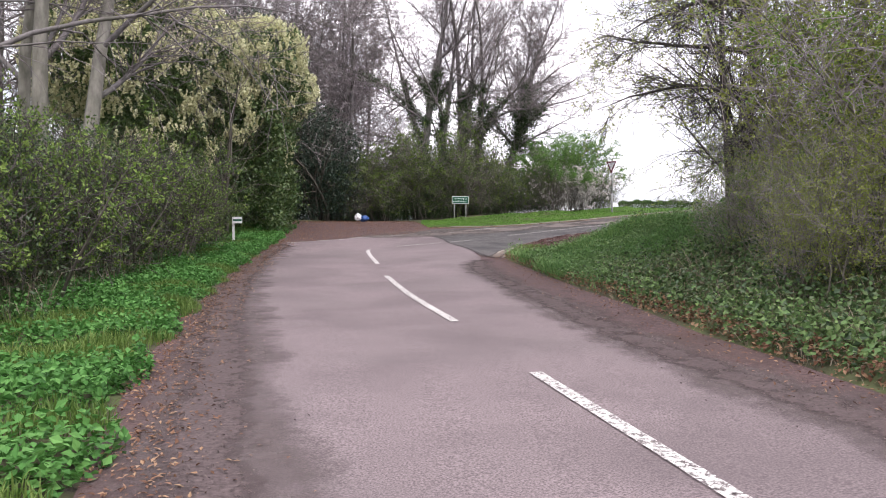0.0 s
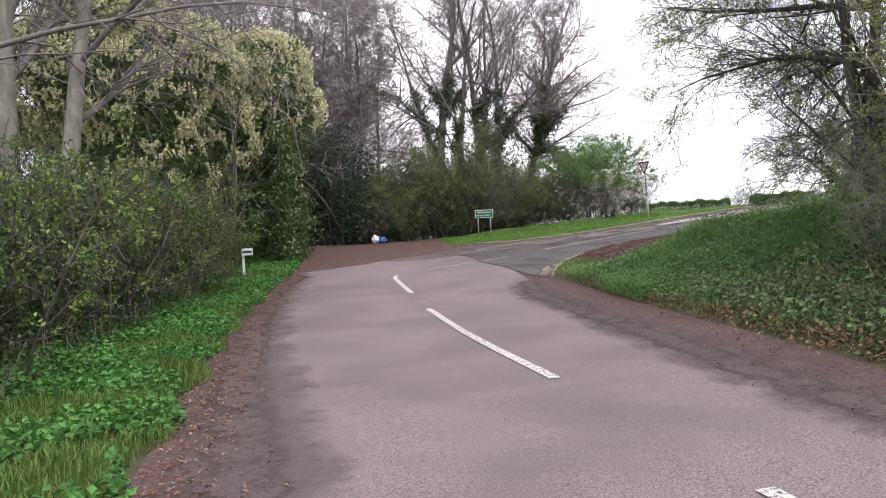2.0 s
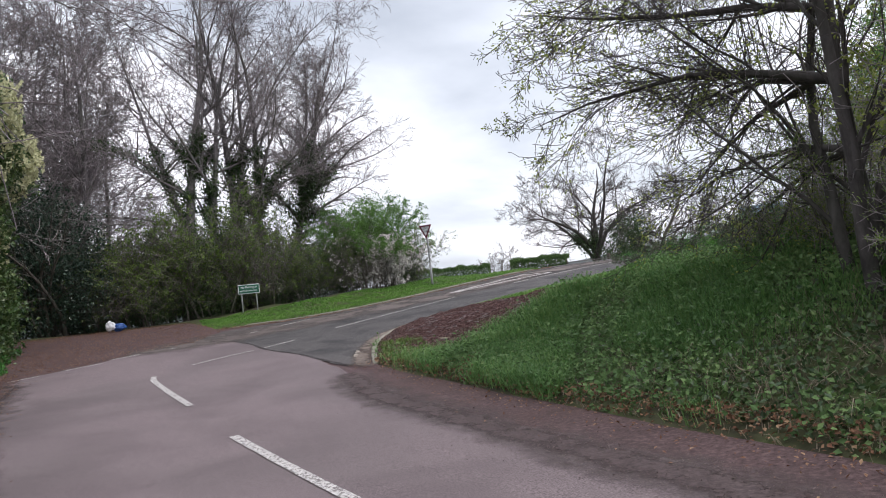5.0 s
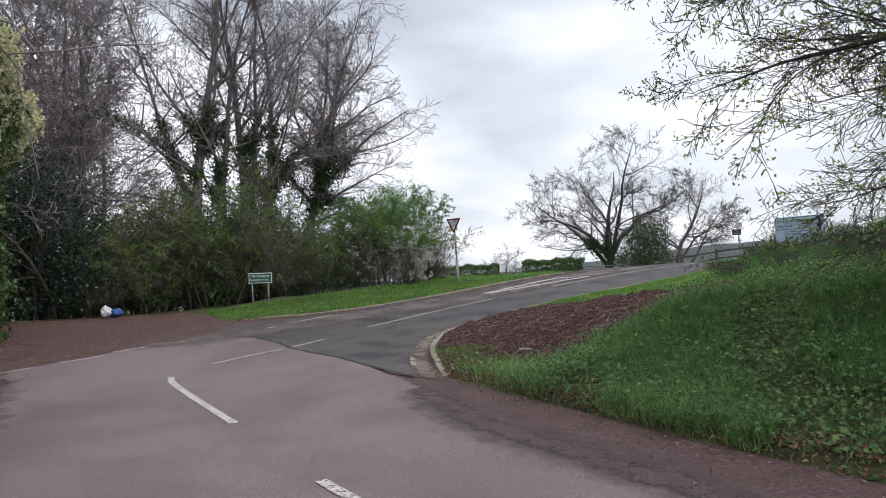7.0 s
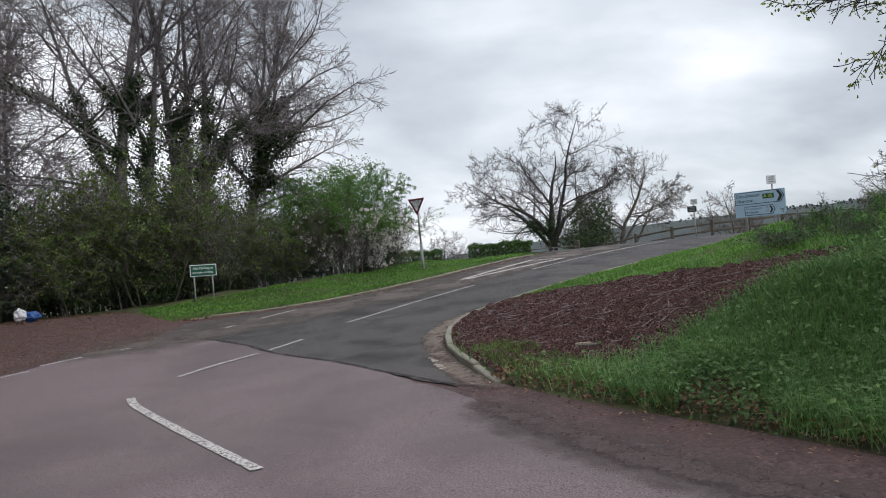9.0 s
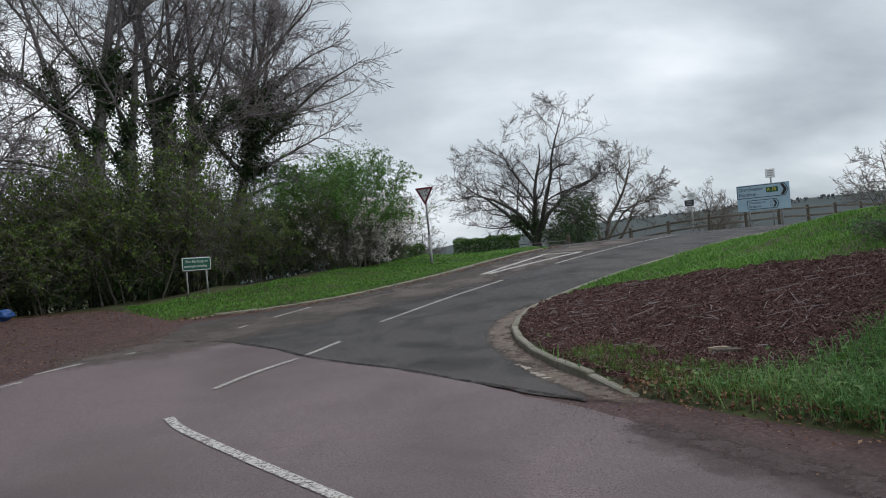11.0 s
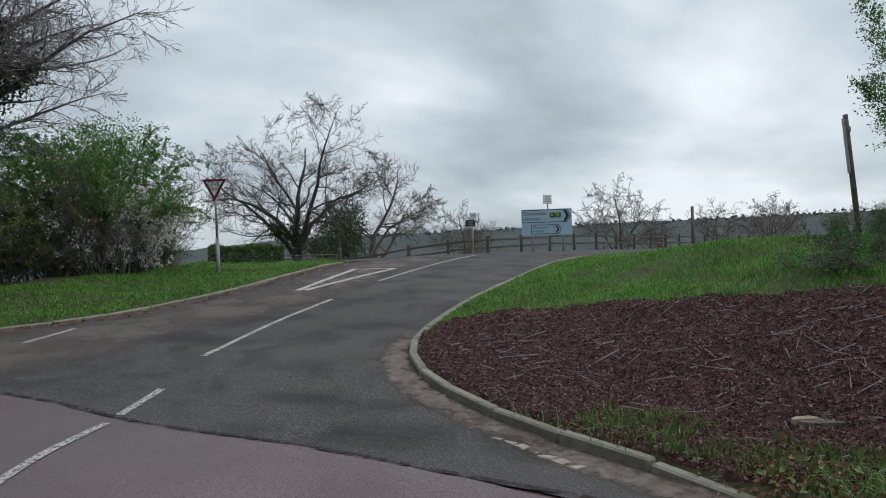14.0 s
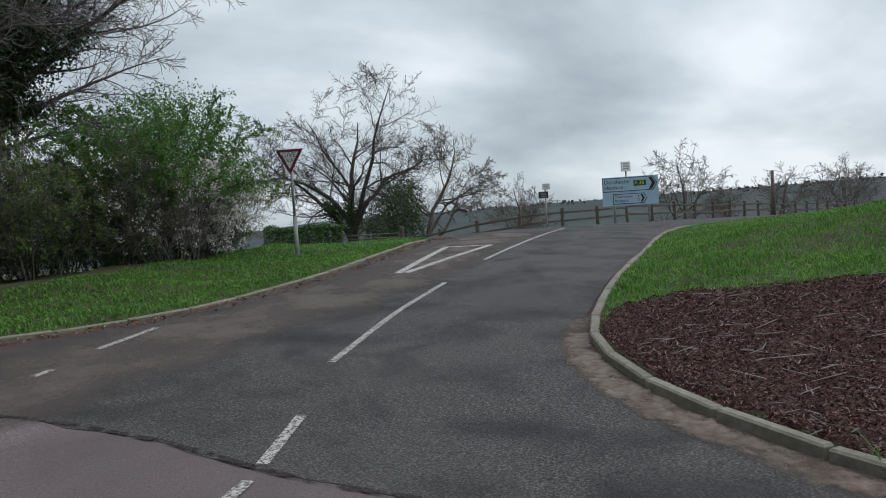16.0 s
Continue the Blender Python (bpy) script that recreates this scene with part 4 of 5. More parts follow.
evergreen(at(-4.4, 39.4), "dark evergreen holly tree at the wood's edge", 41, [(0, 0, 1.6, 2.0, 1.6, 1.7), (0.5, -0.3, 3.3, 1.8, 1.6, 1.6), (-0.8, 0, 4.8, 1.7, 1.6, 1.6), (1.2, -0.3, 1.4, 1.4, 1.2, 1.3), (-1.8, 0.3, 2.4, 1.6, 1.5, 2.2)], 1500, 18, 0.11, M_HOLLY)
evergreen(at(-7.6, 38.5), "tall dark evergreen tree in the wood", 42, [(0, 0, 2.5, 2.2, 2.2, 2.5), (0, 0, 5.5, 2.2, 2.0, 2.4), (0.2, 0, 8.0, 1.7, 1.7, 1.8)], 1300, 18, 0.13, M_HOLLY)

# ---- the wood's edge beyond the junction ----
tree("ash_tree", at(0.6, 40.6), "tall bare ash tree with several ivy-clad stems", 51, VASE,
     [((0, 0, -0.2), (-0.03, 0, 1), 0.24, 15.5), ((0.35, -0.1, -0.2), (0.17, 0.05, 1), 0.17, 13.5), ((-0.05, 0, 4.0), (-0.42, 0.1, 0.9), 0.11, 9.0)], M_BARK_MAUVE, M_TWIG_PALE,
     ivy=(17000, 0.08, M_IVY, 0.14, 7.5), group="ivy-clad ash trees", arches=[((-0.1, 0, 3.6), (-0.9, -0.2, 0.35), 0.06, 4.5), ((0, 0, 5.0), (-0.8, -0.4, 0.5), 0.06, 4.5)])
tree("ash_tree", at(2.6, 41.0), "bare ash tree with leaning ivy-covered stems beside scrub", 52, VASE,
     [((0, 0, -0.2), (0.02, 0, 1), 0.22, 14.5), ((0.3, 0, -0.2), (0.22, -0.03, 1), 0.18, 13.5), ((0.05, 0, 4.0), (0.3, -0.1, 1), 0.12, 10.0)], M_BARK_MAUVE, M_TWIG_PALE,
     ivy=(17000, 0.08, M_IVY, 0.16, 6.8), group="ivy-clad ash trees", arches=[((0.2, -0.1, 4.2), (0.5, -0.8, 0.5), 0.06, 4.0)])
tree("ash_tree", at(4.5, 41.4), "bare spreading ash tree with an ivy-wrapped lower trunk", 57, VASE,
     [((0, 0, -0.2), (0.12, 0, 1), 0.21, 13.0), ((0.3, 0, 3.0), (0.2, -0.15, 1), 0.12, 8.5), ((0.4, 0, 4.2), (0.3, -0.3, 0.9), 0.1, 5.8)], M_BARK_MAUVE, M_TWIG_PALE,
     ivy=(15000, 0.08, M_IVY, 0.2, 7.0), group="ivy-clad ash trees",
     arches=[((0.5, 0, 4.3), (0.45, -0.9, 0.55), 0.09, 5.6), ((0.6, 0, 5.0), (0.65, -0.7, 0.75), 0.08, 3.8), ((0.5, 0, 3.6), (0.7, -0.5, 0.5), 0.07, 4.0), ((0.6, 0, 5.8), (0.45, -0.7, 1.0), 0.08, 4.2), ((0.4, 0, 3.0), (0.5, -0.7, 0.3), 0.055, 3.4), ((0.7, 0, 6.4), (0.5, -0.2, 0.9), 0.07, 3.2)])

SCRUB_LABEL = "dense dark thicket of bramble and thorn scrub"
scrub_a = shrub("scrub_thicket", at(-0.6, 39.4), SCRUB_LABEL, 61, 17, 3.2, 0.6, (9000, 0.065, M_HEDGELEAF), [(0, 0, 0.9, 1.3, 1.1, 1.0), (0.3, 0, 2.0, 1.1, 1.0, 0.9)], group="scrub at the wood's edge", foot=1.2, extra=(620, 14, 0.16, 0.065, M_IVY))
scrub_b = shrub("scrub_thicket", at(1.3, 39.0), SCRUB_LABEL, 62, 18, 3.4, 0.55, (8000, 0.065, M_HEDGELEAF), [(0, 0, 0.8, 1.3, 1.1, 0.9), (-0.3, 0, 2.2, 1.0, 1.0, 1.0)], group="scrub at the wood's edge", foot=1.2, extra=(700, 14, 0.16, 0.065, M_IVY))
scrub_c = shrub("scrub_thicket", at(3.4, 39.2), "dense dark thicket of thorn scrub with dry stems", 63, 24, 2.6, 0.6, (2600, 0.06, M_HEDGELEAF), [(0, 0, 0.7, 1.3, 1.1, 0.8)], group="scrub at the wood's edge", foot=1.2, extra=(300, 14, 0.16, 0.06, M_IVY))
for k, (x, y, sc) in enumerate([(2.6, 40.2, 0.75), (4.9, 39.0, 0.78), (6.2, 38.7, 0.72), (-1.9, 40.4, 0.9), (0.2, 40.2, 1.4), (3.2, 40.6, 1.25), (5.6, 40.4, 0.75), (7.2, 39.8, 0.8), (8.6, 39.0, 0.7), (9.3, 39.6, 0.7), (-3.2, 41.0, 0.95), (-7.6, 33.5, 1.15), (-7.0, 36.0, 1.1), (-2.2, 42.6, 1.15), (-5.8, 41.6, 1.0), (-8.6, 41.0, 1.2), (-4.0, 44.0, 1.2), (1.8, 43.4, 1.2), (4.2, 43.2, 1.2), (-0.9, 40.6, 1.15), (1.6, 40.2, 1.35), (-2.9, 40.0, 0.85)]):
    again((scrub_c, scrub_a, scrub_b)[k % 3], x, y, 41 * k + 20, sc)



def willow():
    """A domed shrub tree: rising limbs whose long shoots arch over and hang, leafy all along."""
    rng, nrng = random.Random(71), np.random.default_rng(71)
    owner = thing("willow_shrub", at(7.75, 38.9), "rounded green-leaved shrub tree with drooping shoots", "tree")
    limbs, shoots = [], []
    for k in range(46):
        a, rise = rng.uniform(0, 6.283), rng.uniform(0.25, 1.0)
        p, d = Vector((0.5 * math.cos(a), 0.5 * math.sin(a), 0.6)), Vector((math.cos(a) * (1.2 - rise) * 0.8, math.sin(a) * (1.2 - rise) * 0.8, 0.3 + rise)).normalized()
        r = 0.035
        for i in range(10):
            d = (d + Vector((rng.gauss(0, 0.12), rng.gauss(0, 0.12), rng.gauss(0, 0.1) - 0.05))).normalized()
            q = p + d * 0.3 * rng.uniform(0.85, 1.1)
            limbs.append((*p, *q, r, r * 0.86))
            p, r = q, r * 0.86
            if i > 1:
                for _ in range(3):
                    u, e = p.copy(), (d + Vector((rng.gauss(0, 0.55), rng.gauss(0, 0.55), rng.gauss(0.2, 0.3)))).normalized()
                    for _ in range(5):
                        e = (e + Vector((rng.gauss(0, 0.1), rng.gauss(0, 0.1), -0.22))).normalized()
                        v = u + e * 0.1
                        shoots.append((*u, *v, 0.006, 0.005))
                        u = v
    child("bough", tube_mesh("bough", [(limbs, 5)], M_BARK_DARK), owner, kind="stuff")
    child("crown", tube_mesh("crown", [(shoots, 3)], M_TWIG), owner, kind="stuff")
    child("foliage", leaf_mesh("foliage", along(shoots, 42000, nrng, 0.035, 4), 0.068, nrng, M_BRIGHTLEAF, 0.42), owner, kind="stuff")
    dome = [(0, 0, 2.6, 1.55, 1.5, 1.15), (0.3, 0, 3.1, 1.2, 1.2, 0.85), (-0.5, -0.2, 2.0, 1.4, 1.2, 0.9), (0.8, -0.3, 2.0, 1.0, 1.0, 1.0)]
    child("inner_foliage", leaf_mesh("inner_foliage", cloud(dome, 1000, 14, 0.13, nrng, 0.45), 0.07, nrng, M_BRIGHTLEAF, 0.45), owner, kind="stuff")


willow()
shrub("blackthorn_shrub", at(8.15, 38.0), "blackthorn shrub covered in small white blossom", 72, 20, 1.9, 0.4, (11000, 0.062, M_BLOSSOM_WHITE), foot=0.5)
shrub("blackthorn_shrub", at(7.1, 37.5), "blackthorn shrub with scattered white blossom", 73, 20, 2.0, 0.6, (2200, 0.055, M_BLOSSOM_WHITE), foot=0.7)

wood_a = tree("bare_tree", at(-3.5, 45.5), "tall bare woodland tree with fine grey twigs", 81, WOOD_TREE, [((0, 0, -0.2), (0.03, 0, 1), 0.2, 14.5)], M_BARK_MAUVE, M_TWIG_PALE, group="trees of the wood")
wood_b = tree("bare_tree", at(-7.5, 43.5), "tall bare woodland tree with fine grey twigs", 82, WOOD_TREE, [((0, 0, -0.2), (-0.05, 0, 1), 0.22, 15.5)], M_BARK_MAUVE, M_TWIG_PALE, group="trees of the wood")
wood_c = tree("bare_tree", at(-5.0, 42.8), "tall bare woodland tree with fine grey twigs", 83, WOOD_TREE, [((0, 0, -0.2), (0.05, 0, 1), 0.16, 13)], M_BARK_MAUVE, M_TWIG_PALE, group="trees of the wood")
for k, (x, y, sc) in enumerate([(-10.5, 40.0, 1.0), (-12.5, 45, 1.1), (-5.5, 49, 1.05), (-9.5, 50, 1.1), (-15, 41, 1.1), (-14, 34, 1.0), (-11.5, 31, 0.95), (-12.5, 26, 1.0), (-12, 21, 1.0), (-17, 48, 1.15), (-11, 15.5, 0.95), (-9.5, 34.5, 0.9), (-19, 30, 1.1), (-2.6, 47, 0.95), (-4.5, 53, 1.1), (-8.6, 46.5, 1.0), (-12, 37, 1.0), (-5.9, 40.6, 0.95), (-3.6, 42.4, 0.9), (-8.2, 38.0, 0.9)]):
    again((wood_b, wood_c, wood_a)[k % 3], x, y, 53 * k, sc)


# ---- the bank inside the bend: hazel, thicket, brambles ----
HAZEL_STEMS = [((0, 0, -0.2), (0.05, 0, 1), 0.1, 7.0), ((0.3, 0.2, -0.2), (0.2, 0.1, 1), 0.08, 6.5), ((-0.2, -0.2, -0.2), (-0.15, -0.1, 1), 0.08, 6.5), ((0.1, 0.3, -0.2), (0, 0.25, 1), 0.075, 6.0)]
HAZEL_LIMBS = [((0, 0.2, 3.4), (-1, 0.35, 0.7), 0.05, 2.3), ((0, 0, 4.0), (-1, 0.1, 0.75), 0.05, 2.2), ((0, 0.3, 4.4), (-0.8, 0.7, 0.75), 0.05, 2.5), ((0, 0.1, 4.8), (-0.9, -0.2, 0.85), 0.045, 2.3), ((0, -0.2, 3.6), (-0.8, -0.5, 0.75), 0.04, 2.0),
               ((0, 0.3, 2.2), (-0.2, 1, 0.42), 0.055, 4.0), ((0, 0.3, 2.8), (-0.32, 1, 0.42), 0.055, 4.0), ((0.1, 0.3, 3.3), (-0.1, 1, 0.48), 0.055, 4.4), ((0.2, 0.3, 2.4), (0.1, 1, 0.36), 0.05, 4.5), ((0.2, 0.3, 3.8), (-0.2, 1, 0.55), 0.05, 4.3),
               ((0.2, 0.3, 1.8), (0.3, 1, 0.32), 0.05, 4.5), ((0.2, 0.3, 4.4), (0.0, 1, 0.65), 0.05, 4.3), ((0, 0.3, 1.8), (-0.2, 1, 0.32), 0.045, 3.4), ((0, 0.3, 3.6), (-0.5, 0.9, 0.5), 0.05, 3.2), ((0.3, 0.3, 3.0), (0.4, 1, 0.4), 0.05, 4.8), ((0.3, 0.3, 3.6), (0.6, 1, 0.5), 0.05, 4.6),
               ((0.2, 0.3, 1.5), (0.35, 1, 0.22), 0.045, 4.6), ((0.3, 0.3, 1.3), (0.55, 1, 0.2), 0.045, 4.6), ((0.3, 0.3, 2.0), (0.15, 1, 0.24), 0.045, 4.6)]
tree("hazel_tree", at(5.7, 13.8), "many-stemmed spreading hazel tree just coming into leaf", 91, HAZEL, HAZEL_STEMS + HAZEL_LIMBS, M_BARK_DARKENED, M_TWIG_DARKENED, leaves=(26000, 0.044, M_BUDLEAF, 0.05))
THORN_LABEL = "tall hawthorn thick with olive-green spring leaves"
thorn = shrub("hawthorn_tree", at(6.3, 12.6), THORN_LABEL, 92, 9, 4.6, 0.3, (11000, 0.055, M_BUDLEAF), [(0, 0, 2.5, 1.3, 1.3, 1.1), (0, 0.2, 3.8, 1.3, 1.3, 1.1), (-0.3, 0, 1.6, 1.0, 1.1, 0.8), (0.2, 0.3, 4.8, 0.9, 0.9, 0.8)], category="tree", group="hawthorns on the bank", twig=M_TWIG_PALE, foot=0.6, extra=(380, 14, 0.15, 0.055, M_BUDLEAF))
for k, (x, y, sc) in enumerate([(6.9, 10.8, 1.0), (7.2, 8.6, 1.0)]):
    again(thorn, x, y, 100 * k + 30, sc)
tree("hazel_tree", at(16.0, 21.6), "leafy hazel tree behind the brambles", 93, HAZEL, [(o, w, r * 0.8, ln * 0.78) for o, w, r, ln in HAZEL_STEMS], M_BARK_DARKENED, M_TWIG_DARKENED, leaves=(22000, 0.065, M_BRIGHTLEAF, 0.08))
for k, (x, y, sc) in enumerate([(12.8, 23.2, 0.15), (13.6, 22.7, 0.19), (14.6, 22.4, 0.23)]):
    again((scrub_a, scrub_b)[k % 2], x, y, 70 * k, sc)
for (x, y), seed in (((9.4, 10.5), 94),):
    tree("oak_tree", at(x, y), "tall tree rising behind the bank's thicket", seed, WOOD_TREE, [((0, 0, -0.2), (-0.04, 0.03, 1), 0.18, 10.5)], M_BARK_MAUVE, M_TWIG_PALE, leaves=(6000, 0.06, M_BUDLEAF, 0.1), ivy=(2500, 0.09, M_IVY, 0.14, 4.0), group="trees on the bank")
THICKET_LABEL = "dense olive-brown thicket of thorn and bramble on the bank"
thick_a = shrub("bank_thicket", at(6.2, 11.9), THICKET_LABEL, 101, 14, 3.4, 0.5, (9000, 0.05, M_BUDLEAF), [(0, 0, 2.4, 1.2, 1.1, 1.2), (0.3, 0, 0.9, 1.1, 1.1, 0.9)], group="thicket on the bank", twig=M_TWIG_PALE, foot=1.0, extra=(230, 12, 0.14, 0.055, M_BUDLEAF))
thick_b = shrub("bank_thicket", at(6.0, 9.6), THICKET_LABEL, 102, 17, 3.7, 0.5, (10000, 0.05, M_HEDGELEAF), [(0, 0, 2.6, 1.2, 1.1, 1.3), (0.2, 0, 1.0, 1.0, 1.1, 0.9)], group="thicket on the bank", twig=M_TWIG_PALE, foot=1.0, extra=(200, 12, 0.14, 0.055, M_BUDLEAF))
for k, (x, y, sc) in enumerate([(5.6, 12.3, 0.45), (4.9, 10.5, 0.42), (5.0, 8.8, 0.5), (5.2, 12.2, 0.38), (4.75, 9.6, 0.36), (6.4, 14.9, 0.5), (5.7, 10.9, 0.55), (6.9, 7.2, 0.9), (8.6, 15.4, 0.7), (7.2, 16.2, 0.45)]):
    again((thick_a, thick_b)[k % 2], x, y, 77 * k, sc)
BRAMBLE_LABEL = "low sprawling bramble patch with dark green leaves"
bramble = shrub("bramble_patch", at(9.3, 22.6), BRAMBLE_LABEL, 111, 13, 1.3, 1.3, (2600, 0.06, M_IVY), [(0, 0, 0.45, 1.2, 1.0, 0.45)], group="brambles", foot=0.9, extra=(170, 12, 0.12, 0.06, M_NETTLE))
bramble.scale = (0.6, 0.6, 0.34)
for k, (x, y, sc) in enumerate([(9.2, 21.2, 0.34), (9.2, 20.2, 0.36), (8.6, 19.0, 0.32), (10.2, 22.4, 0.42), (10.4, 21.2, 0.55), (7.6, 17.2, 0.4), (9.2, 18.2, 0.5), (11.0, 20.4, 0.7), (7.6, 16.2, 0.6)]):
    again(bramble, x, y, 97 * k, sc)


# ---- grasses and low plants ----
def patch(n, x0, x1, y0, y1, rng):
    return rng.uniform(x0, x1, n), rng.uniform(y0, y1, n)


def blades(name, x, y, height, width, rng, mat, label, lean=0.5):
    """Grass: a bent blade at each point."""
    n = len(x)
    z = ground_z(x, y) - 0.01
    a = rng.uniform(0, 2 * np.pi, n)
    h = height * rng.uniform(0.5, 1.25, n)
    out = h * lean * rng.uniform(0.2, 1.2, n)
    dx, dy = np.cos(a), np.sin(a)
    w = width * rng.uniform(0.7, 1.3, n)
    b0 = np.c_[x - dy * w, y + dx * w, z]
    b1 = np.c_[x + dy * w, y - dx * w, z]
    mid = np.c_[x + dx * out * 0.35, y + dy * out * 0.35, z + h * 0.62]
    m0, m1 = mid + np.c_[-dy * w, dx * w, 0 * w] * 0.7, mid - np.c_[-dy * w, dx * w, 0 * w] * 0.7
    tip = np.c_[x + dx * out, y + dy * out, z + h * (1 - 0.25 * lean)]
    v = np.stack([b0, b1, m1, m0, tip], 1).reshape(-1, 3)
    k = np.arange(n)[:, None] * 5
    f = np.vstack([np.c_[k, k + 1, k + 2], np.c_[k, k + 2, k + 3], np.c_[k + 3, k + 2, k + 4]])
    return tagged(new(name, mesh_np(name, v, f, mat)), label, "grass", kind="stuff")


def low_leaves(name, x, y, height, size, rng, mat, label, flat=0.5):
    z = ground_z(x, y) + rng.random(len(x)) ** 1.4 * height
    return tagged(new(name, leaf_mesh(name, np.c_[x, y, z], size, rng, mat, 0.7, flat)), label, "ground plants", kind="stuff")


g = np.random.default_rng(7)
LEFT_X = lambda y: np.interp(y, [p[1] for p in LEFT_EDGE[:5:-1]], [p[0] for p in LEFT_EDGE[:5:-1]])


def wave(x, y, a, b):
    return 0.5 + 0.5 * np.sin(a * x + 1.3 * np.sin(b * y)) * np.sin(b * y + 1.7 * np.sin(a * x * 0.7))


# outer verge
x, y = patch(300000, -7.0, -0.2, 3.0, 34.0, g)
d = LEFT_X(y) - x
keep = (d > -0.05 + 0.12 * np.sin(3 * y)) & (d < 2.7) & (g.random(len(x)) < np.clip(1.25 - d / 2.4, 0.15, 1))
tuft = wave(x, y, 2.1, 1.6) > 0.55
k1 = keep & tuft
blades("verge_grass", x[k1], y[k1], 0.17, 0.005, g, M_GRASS, "bright green grass along the road verge")
k2 = keep & ~tuft & (g.random(len(x)) < 0.9)
low_leaves("verge_plants", x[k2], y[k2], 0.2, 0.062, g, M_NETTLE, "young nettles and ground ivy on the verge")
x, y = patch(16000, -7.0, -1.5, 4.0, 27.0, g)
d = LEFT_X(y) - x
k = (d > 1.3) & (d < 3.4)
low_leaves("hedge_bottom_ivy", x[k], y[k], 0.45, 0.06, g, M_IVY, "dull ivy at the foot of the hedge", 0.2)
k = (d > 1.5) & (d < 3.2) & (g.random(len(x)) < 0.35)
blades("hedge_bottom_stalks", x[k], y[k], 0.6, 0.005, g, M_STRAW, "dry brown stalks at the hedge foot", 1.0)

# bank inside the bend
x, y = patch(260000, 2.4, 9.5, 5.0, 24.0, g)
d = to_line(x, y, RIGHT_EDGE)
ok = inside(x, y, RIGHT_LAND) & ~inside(x, y, MULCH_REGION)
grassy = step((y - 12.9 - 0.7 * np.sin(x * 1.9)) / 2.6)
edge = np.clip(0.7 + d / 0.3, 0, 1)
lush = grassy * (1 - 0.75 * step((y - 19.0) / 1.4))
tufts = wave(x, y, 1.1, 0.9)
k1 = ok & (g.random(len(x)) < lush * edge * 0.9) & (d < 6) & (tufts > 0.3)
blades("bank_grass", x[k1], y[k1], 0.3, 0.0045, g, M_GRASS_DARK, "long rank green grass on the bank", 1.5)
k2 = ok & (g.random(len(x)) < (0.5 * lush + 0.34 * (1 - grassy)) * edge * np.where(tufts > 0.4, 0.35, 1.0)) & (d < 5.5)
low_leaves("bank_plants", x[k2], y[k2], 0.3, 0.056, g, M_BANKLEAF, "nettles and ground ivy covering the bank", 0.35)
k3 = ok & (g.random(len(x)) < 0.2 * (1 - grassy)) & (d > 0.05) & (d < 4.5)
low_leaves("bank_ivy", x[k3], y[k3], 0.34, 0.06, g, M_IVY, "dark ivy over the shaded bank", 0.3)
k4 = ok & (g.random(len(x)) < 0.05 * (1 - grassy)) & (d > 0.4) & (d < 4.5)
blades("bank_stalks", x[k4], y[k4], 0.4, 0.0035, g, M_STRAW, "dry pale stalks among the bank's plants", 2.2)
k5 = ok & (((d < 0.45) & (g.random(len(x)) < 0.1)) | ((y > 19.6) & (g.random(len(x)) < 0.03)))
blades("bank_foot_grass", x[k5], y[k5], 0.11, 0.005, g, M_STRAW, "trodden dry grass at the bank's foot", 1.6)

# short grass above the mulch and along the kerb
x, y = patch(340000, 4.0, 34.0, 19.5, 34.0, g)
near = np.clip(1.35 - np.hypot(x + 1, y - 24) / 26, 0.12, 1)
ok = inside(x, y, RIGHT_LAND) & ~inside(x, y, MULCH_REGION) & (to_line(x, y, KERB_LINE) > 0.06) & (g.random(len(x)) < near) 
blades("slope_grass", x[ok], y[ok], 0.06 + 0.06 * wave(x[ok], y[ok], 1.3, 1.9), 0.007, g, M_GRASS_SHORT, "short bright spring grass on the slope", 1.2)
# far verge
x, y = patch(110000, 0.6, 17.0, 32.6, 41.0, g)
ok = ~inside(x, y, ROAD_REGION) & (to_line(x, y, FAR_KERB) > 0.06) & (to_line(x, y, FAR_KERB) < 3.6)
blades("far_verge_grass", x[ok], y[ok], 0.065, 0.01, g, M_GRASS_SHORT, "short green grass between kerb and scrub", 1.2)
# mulch edge weeds
x, y = patch(16000, 2.7, 6.5, 19.8, 23.4, g)
ok = inside(x, y, RIGHT_LAND) & (to_line(x, y, RIGHT_EDGE + KERB_LINE[1:4]) > 0.14) & (to_line(x, y, RIGHT_EDGE + KERB_LINE[1:3]) < 0.95) & (wave(x, y, 4.0, 3.1) > 0.3)
blades("mulch_edge_grass", x[ok], y[ok], 0.14, 0.005, g, M_GRASS, "grass tufts at the mulch bed's edge")


# ---- loose litter ----
def scatter(name, x, y, z, size, rng, mat, label, aspect, flat=0.85):
    return tagged(new(name, leaf_mesh(name, np.c_[x, y, z], size, rng, mat, aspect, flat, 0.6)), label, "litter", kind="stuff")


